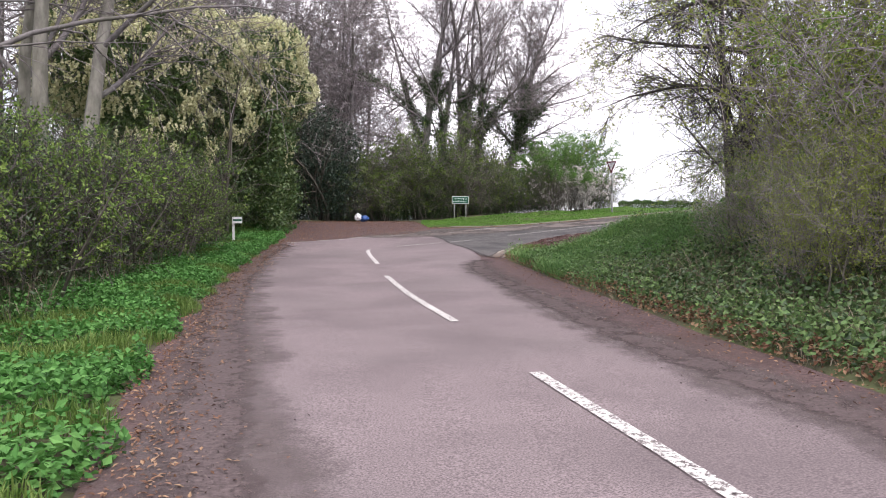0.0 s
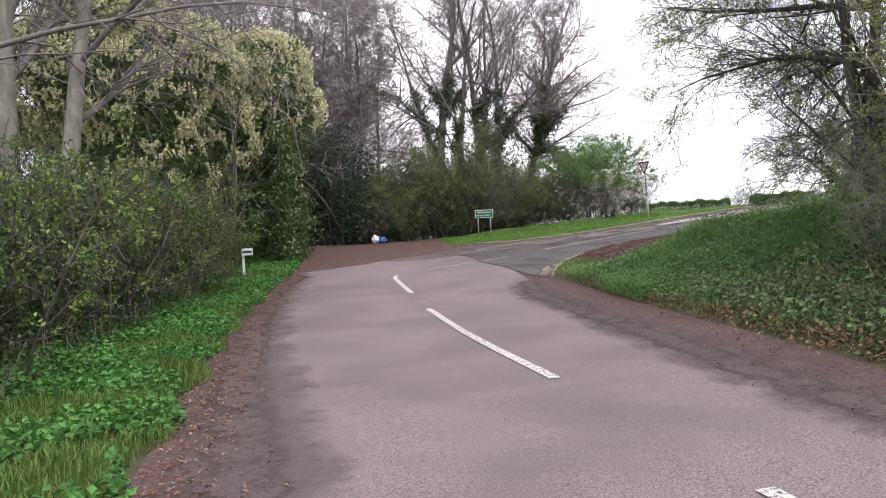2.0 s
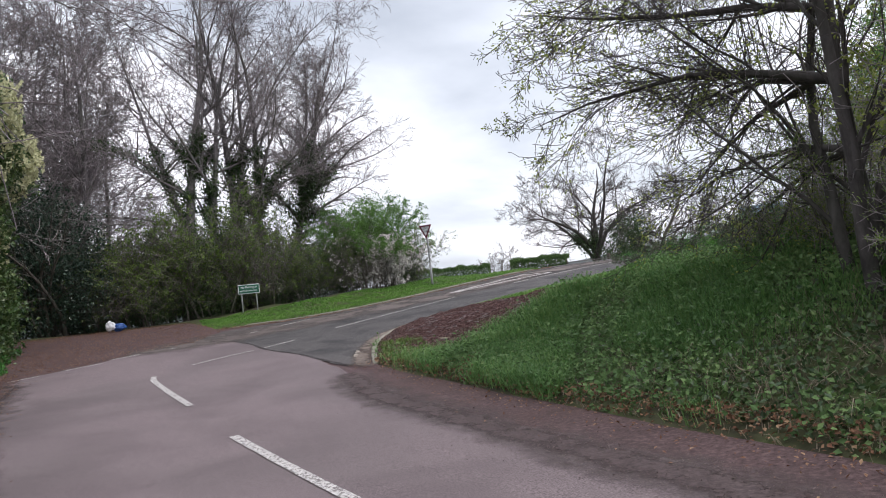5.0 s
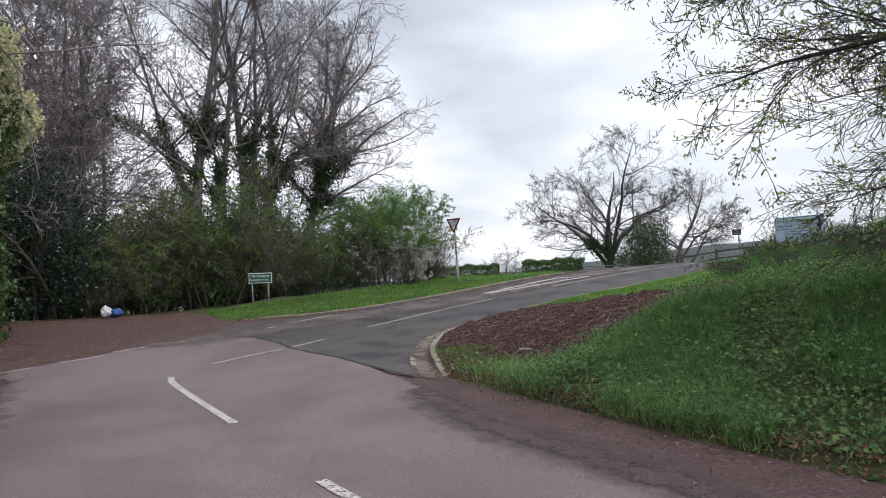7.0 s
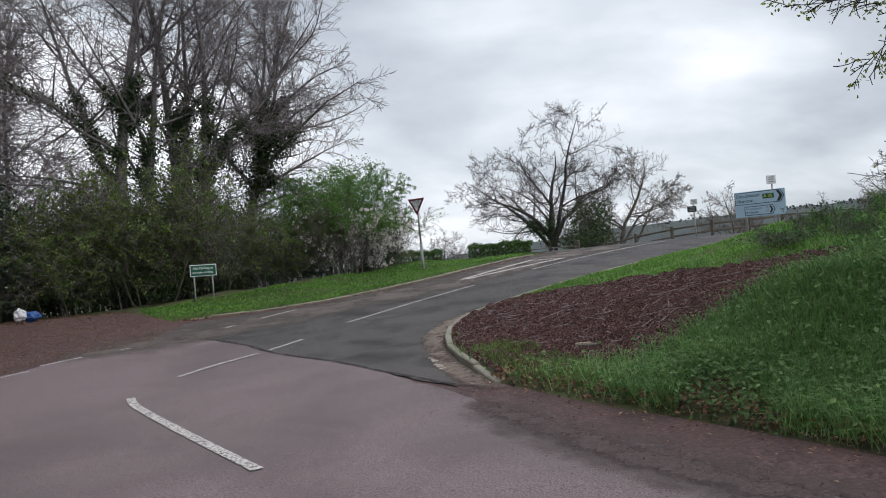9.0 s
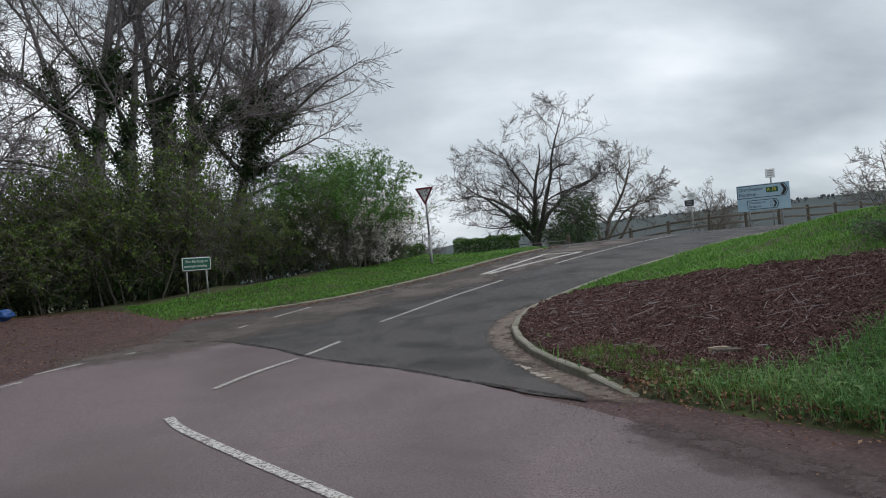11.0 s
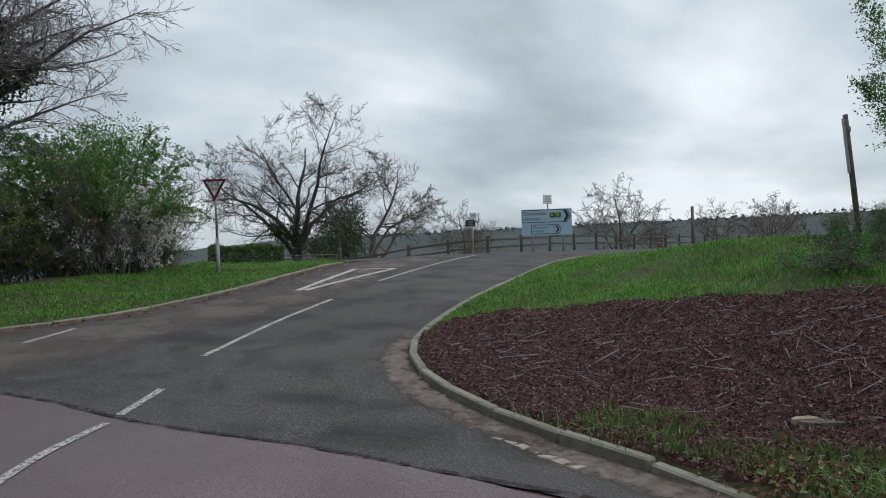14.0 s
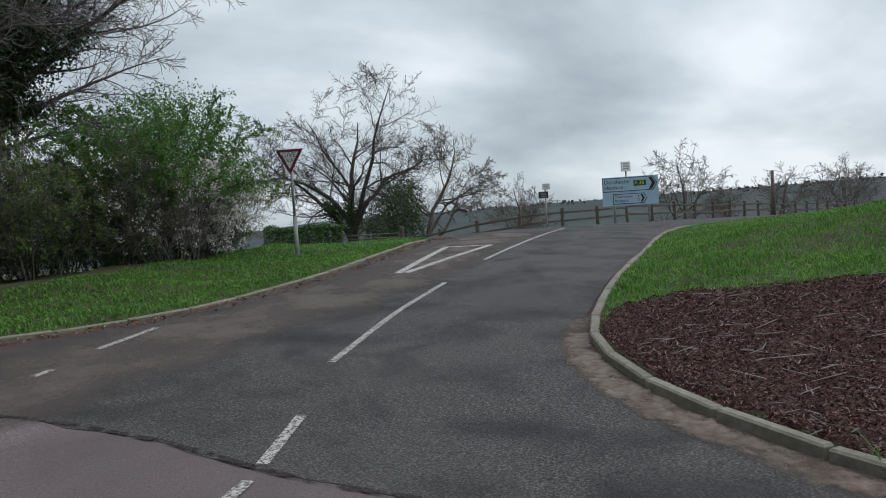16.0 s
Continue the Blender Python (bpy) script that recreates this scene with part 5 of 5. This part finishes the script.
x, y = patch(140000, 2.9, 8.4, 20.0, 27.5, g)
ok = inside(x, y, MULCH_REGION)
x, y = x[ok], y[ok]
m = len(x) * 2 // 3
scatter("wood_chips", x[:m], y[:m], mulch_z(x[:m], y[:m]) + 0.034 + 0.02 * g.random(m), 0.036, g, M_CHIP, "dark reddish wood chips over the bed", 0.3, 0.45)
scatter("mulch_leaves", x[m:], y[m:], mulch_z(x[m:], y[m:]) + 0.036, 0.03, g, M_MULCHLEAF, "dead brown leaves on the mulch", 0.6, 0.6)
x, y = patch(34000, 2.4, 4.6, 4.0, 22.0, g)
ok = inside(x, y, RIGHT_LAND) & (to_line(x, y, RIGHT_EDGE) < np.where(y > 18.5, 0.75, 0.4))
scatter("bank_foot_leaves", x[ok], y[ok], ground_z(x[ok], y[ok]) + 0.03 + 0.03 * g.random(ok.sum()), 0.045, g, M_DEADLEAF, "dead brown leaves at the bank's foot", 0.6, 0.5)
ox, oy = patch(520, 3.4, 9.5, 20.8, 26.8, g)
ok = inside(ox, oy, MULCH_REGION)
sticks = []
for a, b in zip(ox[ok], oy[ok]):
    t, ln = g.uniform(0, 6.28), 0.06 + 0.4 * g.random() ** 2.5
    c, e = a + math.cos(t) * ln, b + math.sin(t) * ln
    sticks.append((a, b, float(ground_z(a, b)) + 0.05, c, e, float(ground_z(c, e)) + 0.06, 0.006, 0.003))
tagged(new("twig_litter", tube_mesh("twig_litter", [(sticks, 5)], M_TWIG_PALE)), "pale broken twigs lying on mulch", "litter", kind="stuff")
x, y = patch(190000, -6.0, 4.6, 2.0, 39.0, g)
dl, dr = x - LEFT_X(y), to_line(x, y, RIGHT_EDGE)
edge_l = np.exp(-((np.clip(dl, -0.2, 9) - 0.2) / 0.36) ** 2) * (y < 28)
edge_r = np.exp(-(dr / 0.45) ** 2) * (y < 22)
apron = (y > 27.5) * ~inside(x, y, MAIN_TARMAC) * ~inside(x, y, SIDE_TARMAC) * 0.5
ok = inside(x, y, ROAD_REGION) & (g.random(len(x)) < np.maximum(np.maximum(edge_l * 1.0, edge_r * 0.35), apron))
scatter("dead_leaves", x[ok], y[ok], road_z(x[ok], y[ok]) + 0.026, 0.034, g, M_DEADLEAF, "brown dead leaves gathered along the road edges", 0.5)
x, y = patch(9000, 1.0, 16.0, 32.0, 37.0, g)
ok = (to_line(x, y, FAR_KERB) < 0.4) & inside(x, y, ROAD_REGION)
scatter("kerb_leaves", x[ok], y[ok], road_z(x[ok], y[ok]) + 0.03, 0.06, g, M_DEADLEAF, "dead leaves in the gutter by the kerb", 0.5)


x, y = patch(240000, -5.0, 6.0, 2.0, 29.0, g)
tar_r, tar_l = MAIN_TARMAC[2:9], MAIN_TARMAC[18:26]
dr, dl = to_line(x, y, tar_r), to_line(x, y, tar_l)
ok = (g.random(len(x)) < np.maximum(np.exp(-(dr / 0.38) ** 2) * (y < 22.5), 0.8 * np.exp(-(dl / 0.25) ** 2))) & inside(x, y, ROAD_REGION)
scatter("road_grit", x[ok], y[ok], road_z(x[ok], y[ok]) + 0.026, 0.015, g, M_GRIT, "dark grit and crumbled litter at the tarmac's edge", 0.7, 0.95)


def stump():
    """A ground-off stump: a low ragged root plate with torn pale wood."""
    owner = thing("tree_stump", at(4.25, 21.6, 0.02), "pale ground-off tree stump almost flush with the mulch", "stump", turn=-50)
    for name, rx, ry, h, off, mat, label in (("root_plate", 0.36, 0.17, 0.045, (0, 0), M_BARK_DARK, ""), ("cut_face", 0.15, 0.09, 0.058, (0.16, 0), M_CUTWOOD, "pale cut wood"), ("splinter", 0.12, 0.06, 0.054, (-0.2, 0.03), M_CUTWOOD, "torn pale wood")):
        bm = bmesh.new()
        rod(bm, (0, 0, -0.1), (0, 0, h), 1.0, 0.86, 18)
        for v in bm.verts:
            k = 1 + 0.55 * noise.noise(Vector((v.co.x * 1.6, v.co.y * 1.6, rx * 9)))
            v.co = Vector((off[0] + v.co.x * rx * k, off[1] + v.co.y * ry * k, v.co.z + (0.012 * noise.noise(v.co * 3) if v.co.z > 0 else 0)))
        part(name, bm, mat, owner, label)


stump()


# ---- signs, posts, fence and gate ----
def give_way_sign():
    owner = thing("give_way_sign", at(9.18, 36.17), "give way sign, red-bordered white triangle on grey post", "road sign", turn=-58)
    lean = -0.045
    bm = bmesh.new()
    rod(bm, (0, 0, -0.3), (lean * 0.38, 0, 0.85), 0.045, sides=14)
    rod(bm, (lean * 0.38, 0, 0.85), (lean * 0.39, 0, 0.87), 0.047, 0.032, sides=14)
    part("lower_post", bm, M_GREYPOST, owner, smooth=True)
    bm = bmesh.new()
    rod(bm, (lean * 0.38, 0, 0.8), (lean, 0, 2.28), 0.03, sides=12)
    part("upper_post", bm, M_GREYPOST, owner, smooth=True)

    def tri(name, half, top, depth, y, mat):
        bm = bmesh.new()
        low = top - half * 1.732
        c = Vector((lean, y, 0))
        front = [bm.verts.new(c + Vector(p)) for p in ((-half, 0, top), (half, 0, top), (0, 0, low))]
        bm.faces.new(front[::-1])
        r = bmesh.ops.extrude_face_region(bm, geom=list(bm.faces))
        bmesh.ops.translate(bm, vec=(0, depth, 0), verts=[v for v in r["geom"] if isinstance(v, bmesh.types.BMVert)])
        bmesh.ops.recalc_face_normals(bm, faces=bm.faces)
        return part(name, bm, mat, owner)

    tri("border", 0.31, 2.3, 0.012, -0.05, M_SIGNRED)
    tri("panel", 0.205, 2.24, 0.006, -0.056, M_SIGNWHITE)
    tri("back_plate", 0.3, 2.294, 0.006, -0.037, M_GREYPOST)
    lettering("GIVE", 0.15, M_SIGNBLACK, owner, pose(lean - 0.168, -0.0585, 2.175, 90, 0, 0))
    lettering("WAY", 0.13, M_SIGNBLACK, owner, pose(lean - 0.125, -0.0585, 2.055, 90, 0, 0))
    return owner


give_way_sign()


def notice():
    owner = thing("parking_notice", at(2.35, 36.5), "small green and white no parking notice on two posts", "sign", turn=12)
    for sx in (-0.27, 0.27):
        part("post", rod(bmesh.new(), (sx, 0, -0.3), (sx, 0, 0.92), 0.024, sides=10), M_GREYPOST, owner, smooth=True)
    part("border", box(bmesh.new(), (0.78, 0.012, 0.33), (0, -0.032, 0.79), bevel=0.004), M_SIGNWHITE, owner)
    part("panel", box(bmesh.new(), (0.74, 0.012, 0.29), (0, -0.037, 0.79), bevel=0.003), M_SIGNGREEN, owner)
    lettering("No Parking or", 0.105, M_SIGNWHITE, owner, pose(-0.30, -0.0445, 0.855, 90, 0, 0))
    lettering("overnight camping", 0.083, M_SIGNWHITE, owner, pose(-0.345, -0.0445, 0.735, 90, 0, 0))


notice()


def arrow_panel(owner, name, x0, x1, z0, z1, y, mat, depth=0.012):
    """A plate whose right end is pointed."""
    bm = bmesh.new()
    h = (z1 - z0) / 2
    vs = [bm.verts.new((px, y, pz)) for px, pz in ((x0, z0), (x1 - h * 0.55, z0), (x1, z0 + h), (x1 - h * 0.55, z1), (x0, z1))]
    bm.faces.new(vs)
    r = bmesh.ops.extrude_face_region(bm, geom=list(bm.faces))
    bmesh.ops.translate(bm, vec=(0, depth, 0), verts=[v for v in r["geom"] if isinstance(v, bmesh.types.BMVert)])
    bmesh.ops.recalc_face_normals(bm, faces=bm.faces)
    return part(name, bm, mat, owner)


def chevron(owner, x, z0, z1, y, mat):
    bm = bmesh.new()
    h = (z1 - z0) / 2
    w = h * 0.55
    pts = ((x, z0), (x + w, z0), (x + w + h * 0.55, z0 + h), (x + w, z1), (x, z1), (x + h * 0.55, z0 + h))
    vs = [bm.verts.new((px, y, pz)) for px, pz in pts]
    bm.faces.new(vs[:3] + vs[5:])
    bm.faces.new([vs[2], vs[3], vs[4], vs[5]])
    r = bmesh.ops.extrude_face_region(bm, geom=list(bm.faces))
    bmesh.ops.translate(bm, vec=(0, 0.006, 0), verts=[v for v in r["geom"] if isinstance(v, bmesh.types.BMVert)])
    bmesh.ops.recalc_face_normals(bm, faces=bm.faces)
    return part("chevron", bm, mat, owner)


def direction_sign():
    gx, gy = 26.3, 37.1
    z = float(ground_z(gx, gy))
    owner = thing("direction_sign", (gx, gy, z), "large pale direction sign with two arrows on two posts", "road sign", turn=-64.5)
    base = 2.86 - z
    top = 3.98 - z
    for sx in (-0.62, 0.68):
        part("post", rod(bmesh.new(), (sx, 0.06, -0.3), (sx, 0.06, top - 0.05), 0.045, sides=12), M_GREYPOST, owner, smooth=True)
    part("panel", box(bmesh.new(), (2.12, 0.02, top - base), (0, 0, (top + base) / 2), bevel=0.006), M_SIGNBLUEWHITE, owner)
    part("rail", box(bmesh.new(), (2.0, 0.03, 0.04), (0, 0.028, top - 0.2)), M_GREYPOST, owner)
    part("rail", box(bmesh.new(), (2.0, 0.03, 0.04), (0, 0.028, base + 0.2)), M_GREYPOST, owner)
    arrow_panel(owner, "upper_border", -1.045, 1.02, top - 0.57, top - 0.03, -0.017, M_SIGNBLACK, 0.006)
    arrow_panel(owner, "upper_plate", -1.02, 0.985, top - 0.545, top - 0.055, -0.021, M_SIGNBLUEWHITE, 0.006)
    arrow_panel(owner, "lower_border", -0.66, 0.62, base + 0.06, base + 0.46, -0.017, M_SIGNBLACK, 0.006)
    arrow_panel(owner, "lower_plate", -0.635, 0.59, base + 0.085, base + 0.435, -0.021, M_SIGNBLUEWHITE, 0.006)
    chevron(owner, 0.7, top - 0.53, top - 0.07, -0.028, M_SIGNBLACK)
    chevron(owner, 0.37, base + 0.11, base + 0.41, -0.028, M_SIGNBLACK)
    lettering("Dorchester", 0.215, M_SIGNBLACK, owner, pose(-0.98, -0.0235, top - 0.19, 90, 0, 0))
    lettering("Honiton", 0.215, M_SIGNBLACK, owner, pose(-0.98, -0.0235, top - 0.41, 90, 0, 0))
    part("route_patch", box(bmesh.new(), (0.47, 0.006, 0.21), (0.37, -0.025, top - 0.27)), M_SIGNGREEN, owner, "dark green route number patch")
    lettering("A 35", 0.19, M_SIGNYELLOW, owner, pose(0.17, -0.0295, top - 0.27, 90, 0, 0))
    lettering("Charmouth", 0.145, M_SIGNBLACK, owner, pose(-0.6, -0.0235, base + 0.345, 90, 0, 0))
    lettering("Bridport", 0.145, M_SIGNBLACK, owner, pose(-0.6, -0.0235, base + 0.19, 90, 0, 0))
    lettering("6", 0.145, M_SIGNBLACK, owner, pose(0.27, -0.0235, base + 0.345, 90, 0, 0))
    lettering("11", 0.145, M_SIGNBLACK, owner, pose(0.23, -0.0235, base + 0.19, 90, 0, 0))
    return owner


direction_sign()


def small_sign(name, place, boards, label, turn, height):
    owner = thing(name, place, label, "road sign", turn=turn)
    part("post", rod(bmesh.new(), (0, 0, -0.3), (0, 0, height), 0.035, sides=10), M_GREYPOST, owner, smooth=True)
    for x, z, w, h, mat, twist in boards:
        bm = bmesh.new()
        box(bm, (w, 0.06, h), (x, -0.06, z), twist, bevel=0.01)
        b = part("board", bm, mat, owner)
        for k in (-0.24, 0.02, 0.26):
            bar = box(bmesh.new(), (w * 0.6, 0.004, h * 0.09), (0, 0, 0))
            ob = part("writing_bar", bar, M_GREYPOST, b)
            ob.matrix_local = pose(x, -0.06, z + k * h, 0, 0, twist) @ pose(0, -0.0335, 0)


small_sign("marker_sign", at(29.3, 38.8), [(0, 2.5, 0.42, 0.42, M_SIGNWHITE, 25)], "white square marker sign on a grey post", -64, 2.35)
small_sign("marker_sign", at(26.6, 41.2), [(0.05, 1.95, 0.34, 0.26, M_SIGNWHITE, 0), (-0.08, 1.6, 0.42, 0.28, M_SIGNBLACK, 20)], "small two-board sign on a thin post by the fence", -60, 2.0)


def fence(line, label):
    owner = tagged(new("wooden_fence"), label, "fence")
    p = smooth_line(line, 1.9)
    zs = [float(ground_z(a, b)) for a, b in p]
    rng = random.Random(3)
    for (a, b), z in zip(p, zs):
        bm = box(bmesh.new(), (0.14, 0.14, 1.3), (0, 0, 0.3), bevel=0.015)
        ob = part("post", bm, M_WOOD, owner)
        ob.matrix_local = pose(a, b, z, rng.uniform(-2, 2), rng.uniform(-2, 2), rng.uniform(0, 40))
    for (a0, b0), (a1, b1), z0, z1 in zip(p[:-1], p[1:], zs[:-1], zs[1:]):
        for h in (0.42, 0.78):
            u, v = Vector((a0, b0, z0 + h + rng.uniform(-0.03, 0.03))), Vector((a1, b1, z1 + h + rng.uniform(-0.03, 0.03)))
            bm = box(bmesh.new(), ((v - u).length, 0.045, 0.09), bevel=0.008)
            ob = part("rail", bm, M_WOOD, owner)
            ob.matrix_local = Matrix.Translation((u + v) / 2) @ (v - u).to_track_quat("X", "Z").to_matrix().to_4x4()
    return owner


fence([(24.7, 47.6), (25.0, 44.6), (26.2, 41.9), (30, 40.0), (38, 38.8), (50, 38.0), (62, 37.2)], "weathered dark post and rail fence beyond the road")
fence([(-4.0, 41.4), (-1.5, 40.9), (1.0, 41.0)], "old dark wooden fence at the wood's edge")


def gate():
    owner = thing("field_gate", (24.0, 49.3, 1.2), "galvanised steel five-bar field gate", "gate", turn=-65)
    for k in range(6):
        part("bar", rod(bmesh.new(), (-1.4, 0, 0.2 + 0.18 * k), (1.4, 0, 0.2 + 0.18 * k), 0.022, sides=8), M_GATE, owner, smooth=True)
    for sx in (-1.4, 0, 1.4):
        part("upright", rod(bmesh.new(), (sx, 0, 0.15), (sx, 0, 1.15), 0.025, sides=8), M_GATE, owner, smooth=True)
    for sx in (-1.55, 1.55):
        part("gatepost", box(bmesh.new(), (0.16, 0.16, 1.7), (sx, 0, 0.55), bevel=0.02), M_WOOD, owner)


gate()


def field_hedge(a, b, height, width, seed, label):
    """A clipped hedge between two points."""
    nrng = np.random.default_rng(seed)
    ln = math.hypot(b[0] - a[0], b[1] - a[1])
    mx, my = (a[0] + b[0]) / 2, (a[1] + b[1]) / 2
    owner = thing("clipped_hedge", at(mx, my), label, "hedge", turn=math.degrees(math.atan2(b[1] - a[1], b[0] - a[0])))
    n = int(ln * 4200)
    side = nrng.random(n)
    px = nrng.uniform(-ln / 2, ln / 2, n)
    py = np.where(side < 0.6, -width / 2 + nrng.normal(0, 0.1, n), nrng.uniform(-width / 2, width / 2, n))
    pz = np.where(side < 0.6, nrng.uniform(0, height, n), height + nrng.normal(0, 0.06, n) - 0.07 + 0.1 * np.sin(2.3 * px + seed) * np.sin(5.1 * px))
    child("foliage", leaf_mesh("foliage", np.c_[px, py, pz], 0.085, nrng, M_CLIPPED, 0.8), owner)
    rng = random.Random(seed)
    segs = [(x, rng.uniform(-0.2, 0.2), -0.1, x + rng.uniform(-0.3, 0.3), rng.uniform(-0.3, 0.3), height, 0.02, 0.008) for x in np.arange(-ln / 2, ln / 2, 0.12)]
    child("stem_tangle", tube_mesh("stem_tangle", [(segs, 4)], M_BARK_DARK), owner, kind="stuff")


field_hedge((20.9, 53.2), (23.4, 50.5), 2.82 - float(ground_z(22.1, 51.8)), 0.9, 121, "clipped green field hedge beside a gate")
field_hedge((15.0, 57.6), (20.7, 56.6), 2.75 - float(ground_z(17.9, 57.1)), 0.9, 122, "clipped green hedge beyond the road")
great_tree = tree("field_tree", at(28.6, 55.2), "broad bare field tree with ivy round its trunk", 131, FIELD_TREE, [((0, 0, -0.2), (0.06, -0.02, 1), 0.27, 8.2), ((0.1, 0, 1.4), (0.4, -0.35, 0.95), 0.18, 6.6), ((0, 0, 1.6), (-0.35, 0.4, 0.9), 0.17, 6.2), ((0, 0, 1.3), (-0.15, 0.2, 1), 0.16, 8.0), ((0, 0, 1.4), (0.2, -0.1, 1), 0.16, 8.6), ((0, 0, 1.4), (0.5, 0.3, 1), 0.14, 7.4)], M_BARK_DARKENED, M_TWIG_DARKENED, ivy=(3500, 0.11, M_IVY, 0.22, 3.6))
tree("field_tree", at(32.2, 53.2), "smaller bare field tree leaning outwards over the fence", 134, FIELD_TREE, [((0, 0, -0.2), (0.2, -0.15, 1), 0.18, 7.6), ((0, 0, 0.6), (0.75, -0.5, 0.6), 0.12, 5.6), ((0, 0, 0.8), (0.5, -0.2, 0.9), 0.11, 5.2), ((0, 0, 0.8), (-0.2, 0.2, 1), 0.1, 4.6)], M_BARK_DARK, M_TWIG)
shrub("ivy_bush", at(29.7, 53.4), "dark ivy-smothered bush under a bare tree", 132, 16, 2.4, 0.5, (1500, 0.07, M_IVY), [(0, 0, 1.6, 1.7, 1.7, 1.6), (0.4, -0.3, 3.2, 1.3, 1.3, 1.3)], extra=(750, 14, 0.2, 0.12, M_IVY))
far_tree = tree("field_tree", at(58, 48.6), "small bare hedgerow tree beyond the fence", 133, FAR_TREE, [((0, 0, -0.2), (0, 0, 1), 0.16, 6.6), ((0, 0, 0.1), (0.4, -0.2, 0.9), 0.09, 5.0), ((0, 0, 0.1), (-0.4, 0.3, 0.9), 0.09, 5.0)], M_BARK_DARK, M_TWIG, group="bare hedgerow trees")
for k, (x, y, sc) in enumerate([(47.5, 57.0, 0.75), (64, 43.5, 0.75), (70, 40, 0.75), (60, 46, 0.6), (80, 42, 0.9), (52, 60, 0.6), (36, 62, 0.6), (26, 66, 0.55)]):
    again(far_tree, x, y, 83 * k, sc)


def pole(name, place, way, height, r, label):
    owner = thing(name, place, label, "pole")
    w = Vector(way).normalized()
    part("shaft", rod(bmesh.new(), w * -0.4, w * height, r, r * 0.8, 12), M_WOOD, owner, smooth=True)
    return owner, w


leaning, w = pole("wooden_pole", at(15.05, 23.28), (-0.02, 0.075, 1), 4.75 - float(ground_z(15.05, 23.28)), 0.06, "weathered leaning wooden pole with a metal strip")
part("strip", rod(bmesh.new(), w * 1.4 + Vector((-0.09, 0.03, 0)), w * 2.5 + Vector((-0.09, 0.03, 0)), 0.03, sides=6), M_STEEL, leaning)
part("bracket", box(bmesh.new(), (0.16, 0.1, 0.12), w * 2.3 + Vector((0.06, 0, 0)), bevel=0.01), M_GREYPOST, leaning)
pole("wooden_pole", at(44, 37.4), (0, 0, 1), 2.6, 0.11, "tall dark wooden post by the fence")


def verge_marker():
    owner = thing("verge_marker", at(-5.3, 25.9), "small white verge marker post with a green plate", "marker post", turn=10)
    part("stake", box(bmesh.new(), (0.07, 0.05, 1.0), (0, 0, 0.3), bevel=0.008), M_SIGNWHITE, owner)
    part("plate", box(bmesh.new(), (0.3, 0.015, 0.2), (0.12, -0.036, 0.72), bevel=0.004), M_SIGNWHITE, owner)
    part("stripe", box(bmesh.new(), (0.26, 0.006, 0.06), (0.12, -0.047, 0.72)), M_SIGNGREEN, owner)


verge_marker()


def rubbish_bag():
    owner = thing("rubbish_bag", (-2.2, 36.9, float(road_z(-2.2, 36.9)) + 0.02), "dumped white and blue plastic rubbish bag on leaf litter", "rubbish bag")
    for nm, r, at_, sc, mat, seed in (("white_bag", 0.16, (-0.08, 0, 0.2), (1.0, 0.9, 1.05), M_PLASTIC_W, 1), ("blue_bag", 0.18, (0.2, 0.05, 0.15), (1.15, 0.9, 0.75), M_PLASTIC_B, 5)):
        bm = bmesh.new()
        bmesh.ops.create_icosphere(bm, subdivisions=3, radius=r)
        for v in bm.verts:
            k = 1 + 0.35 * noise.noise(v.co * 9 + Vector((seed, 0, 0))) + 0.15 * noise.noise(v.co * 22)
            v.co = Vector((v.co.x * sc[0] * k, v.co.y * sc[1] * k, max(v.co.z * sc[2] * k, -at_[2]))) + Vector(at_)
        part(nm, bm, mat, owner)


rubbish_bag()


# ---- distance ----
def ridge(name, radius, heights, az0, az1, mat, seed, bumpy, label, foot=-7.0):
    """A line of hills seen across the valley: heights by even steps of bearing."""
    n = 220
    az = np.radians(np.linspace(az0, az1, n))
    h = np.interp(np.linspace(0, 1, n), np.linspace(0, 1, len(heights)), heights)
    h = h + bumpy * np.array([noise.noise(Vector((a * 30, seed, 0))) + 0.5 * noise.noise(Vector((a * 130, seed, 4))) for a in az])
    rows = []
    for u, up in ((0.55, 0.0), (0.7, 0.22), (0.85, 0.62), (0.96, 0.93), (1.0, 1.0), (1.12, 0.8), (1.3, 0.0)):
        r = radius * u
        rows.append(np.c_[5 + np.cos(az) * r, 20 + np.sin(az) * r, foot + (h - foot) * up])
    v = np.vstack(rows)
    i = np.arange(len(rows) * n).reshape(len(rows), n)
    f = np.stack([i[:-1, :-1], i[:-1, 1:], i[1:, 1:], i[1:, :-1]], -1).reshape(-1, 4)
    return tagged(new(name, mesh_np(name, v, f, mat, True)), label, "hill", kind="structure")


ridge("backdrop_hills", 800, [16, 24, 34, 36, 37, 35, 33, 31, 27, 23, 8, 4, 4, 6, 14], -60, 110, M_FIELD_HAZED, 2, 1.5, "far wooded hills across the valley")
az = np.radians(g.uniform(-30, 46, 2600))
rr = g.uniform(0.94, 1.0, 2600) * 795
hh = np.interp(np.degrees(az), np.linspace(-60, 110, 15), [16, 24, 34, 36, 37, 35, 33, 31, 27, 23, 8, 4, 4, 6, 14])
pts = np.c_[5 + np.cos(az) * rr, 20 + np.sin(az) * rr, hh - 4.0 + g.uniform(-5, 4.2, 2600)]
tagged(new("far_wood", leaf_mesh("far_wood", pts, 3.2, g, M_FARWOOD_HAZED, 0.9)), "far bare woodland along the hills", "wood", kind="stuff")
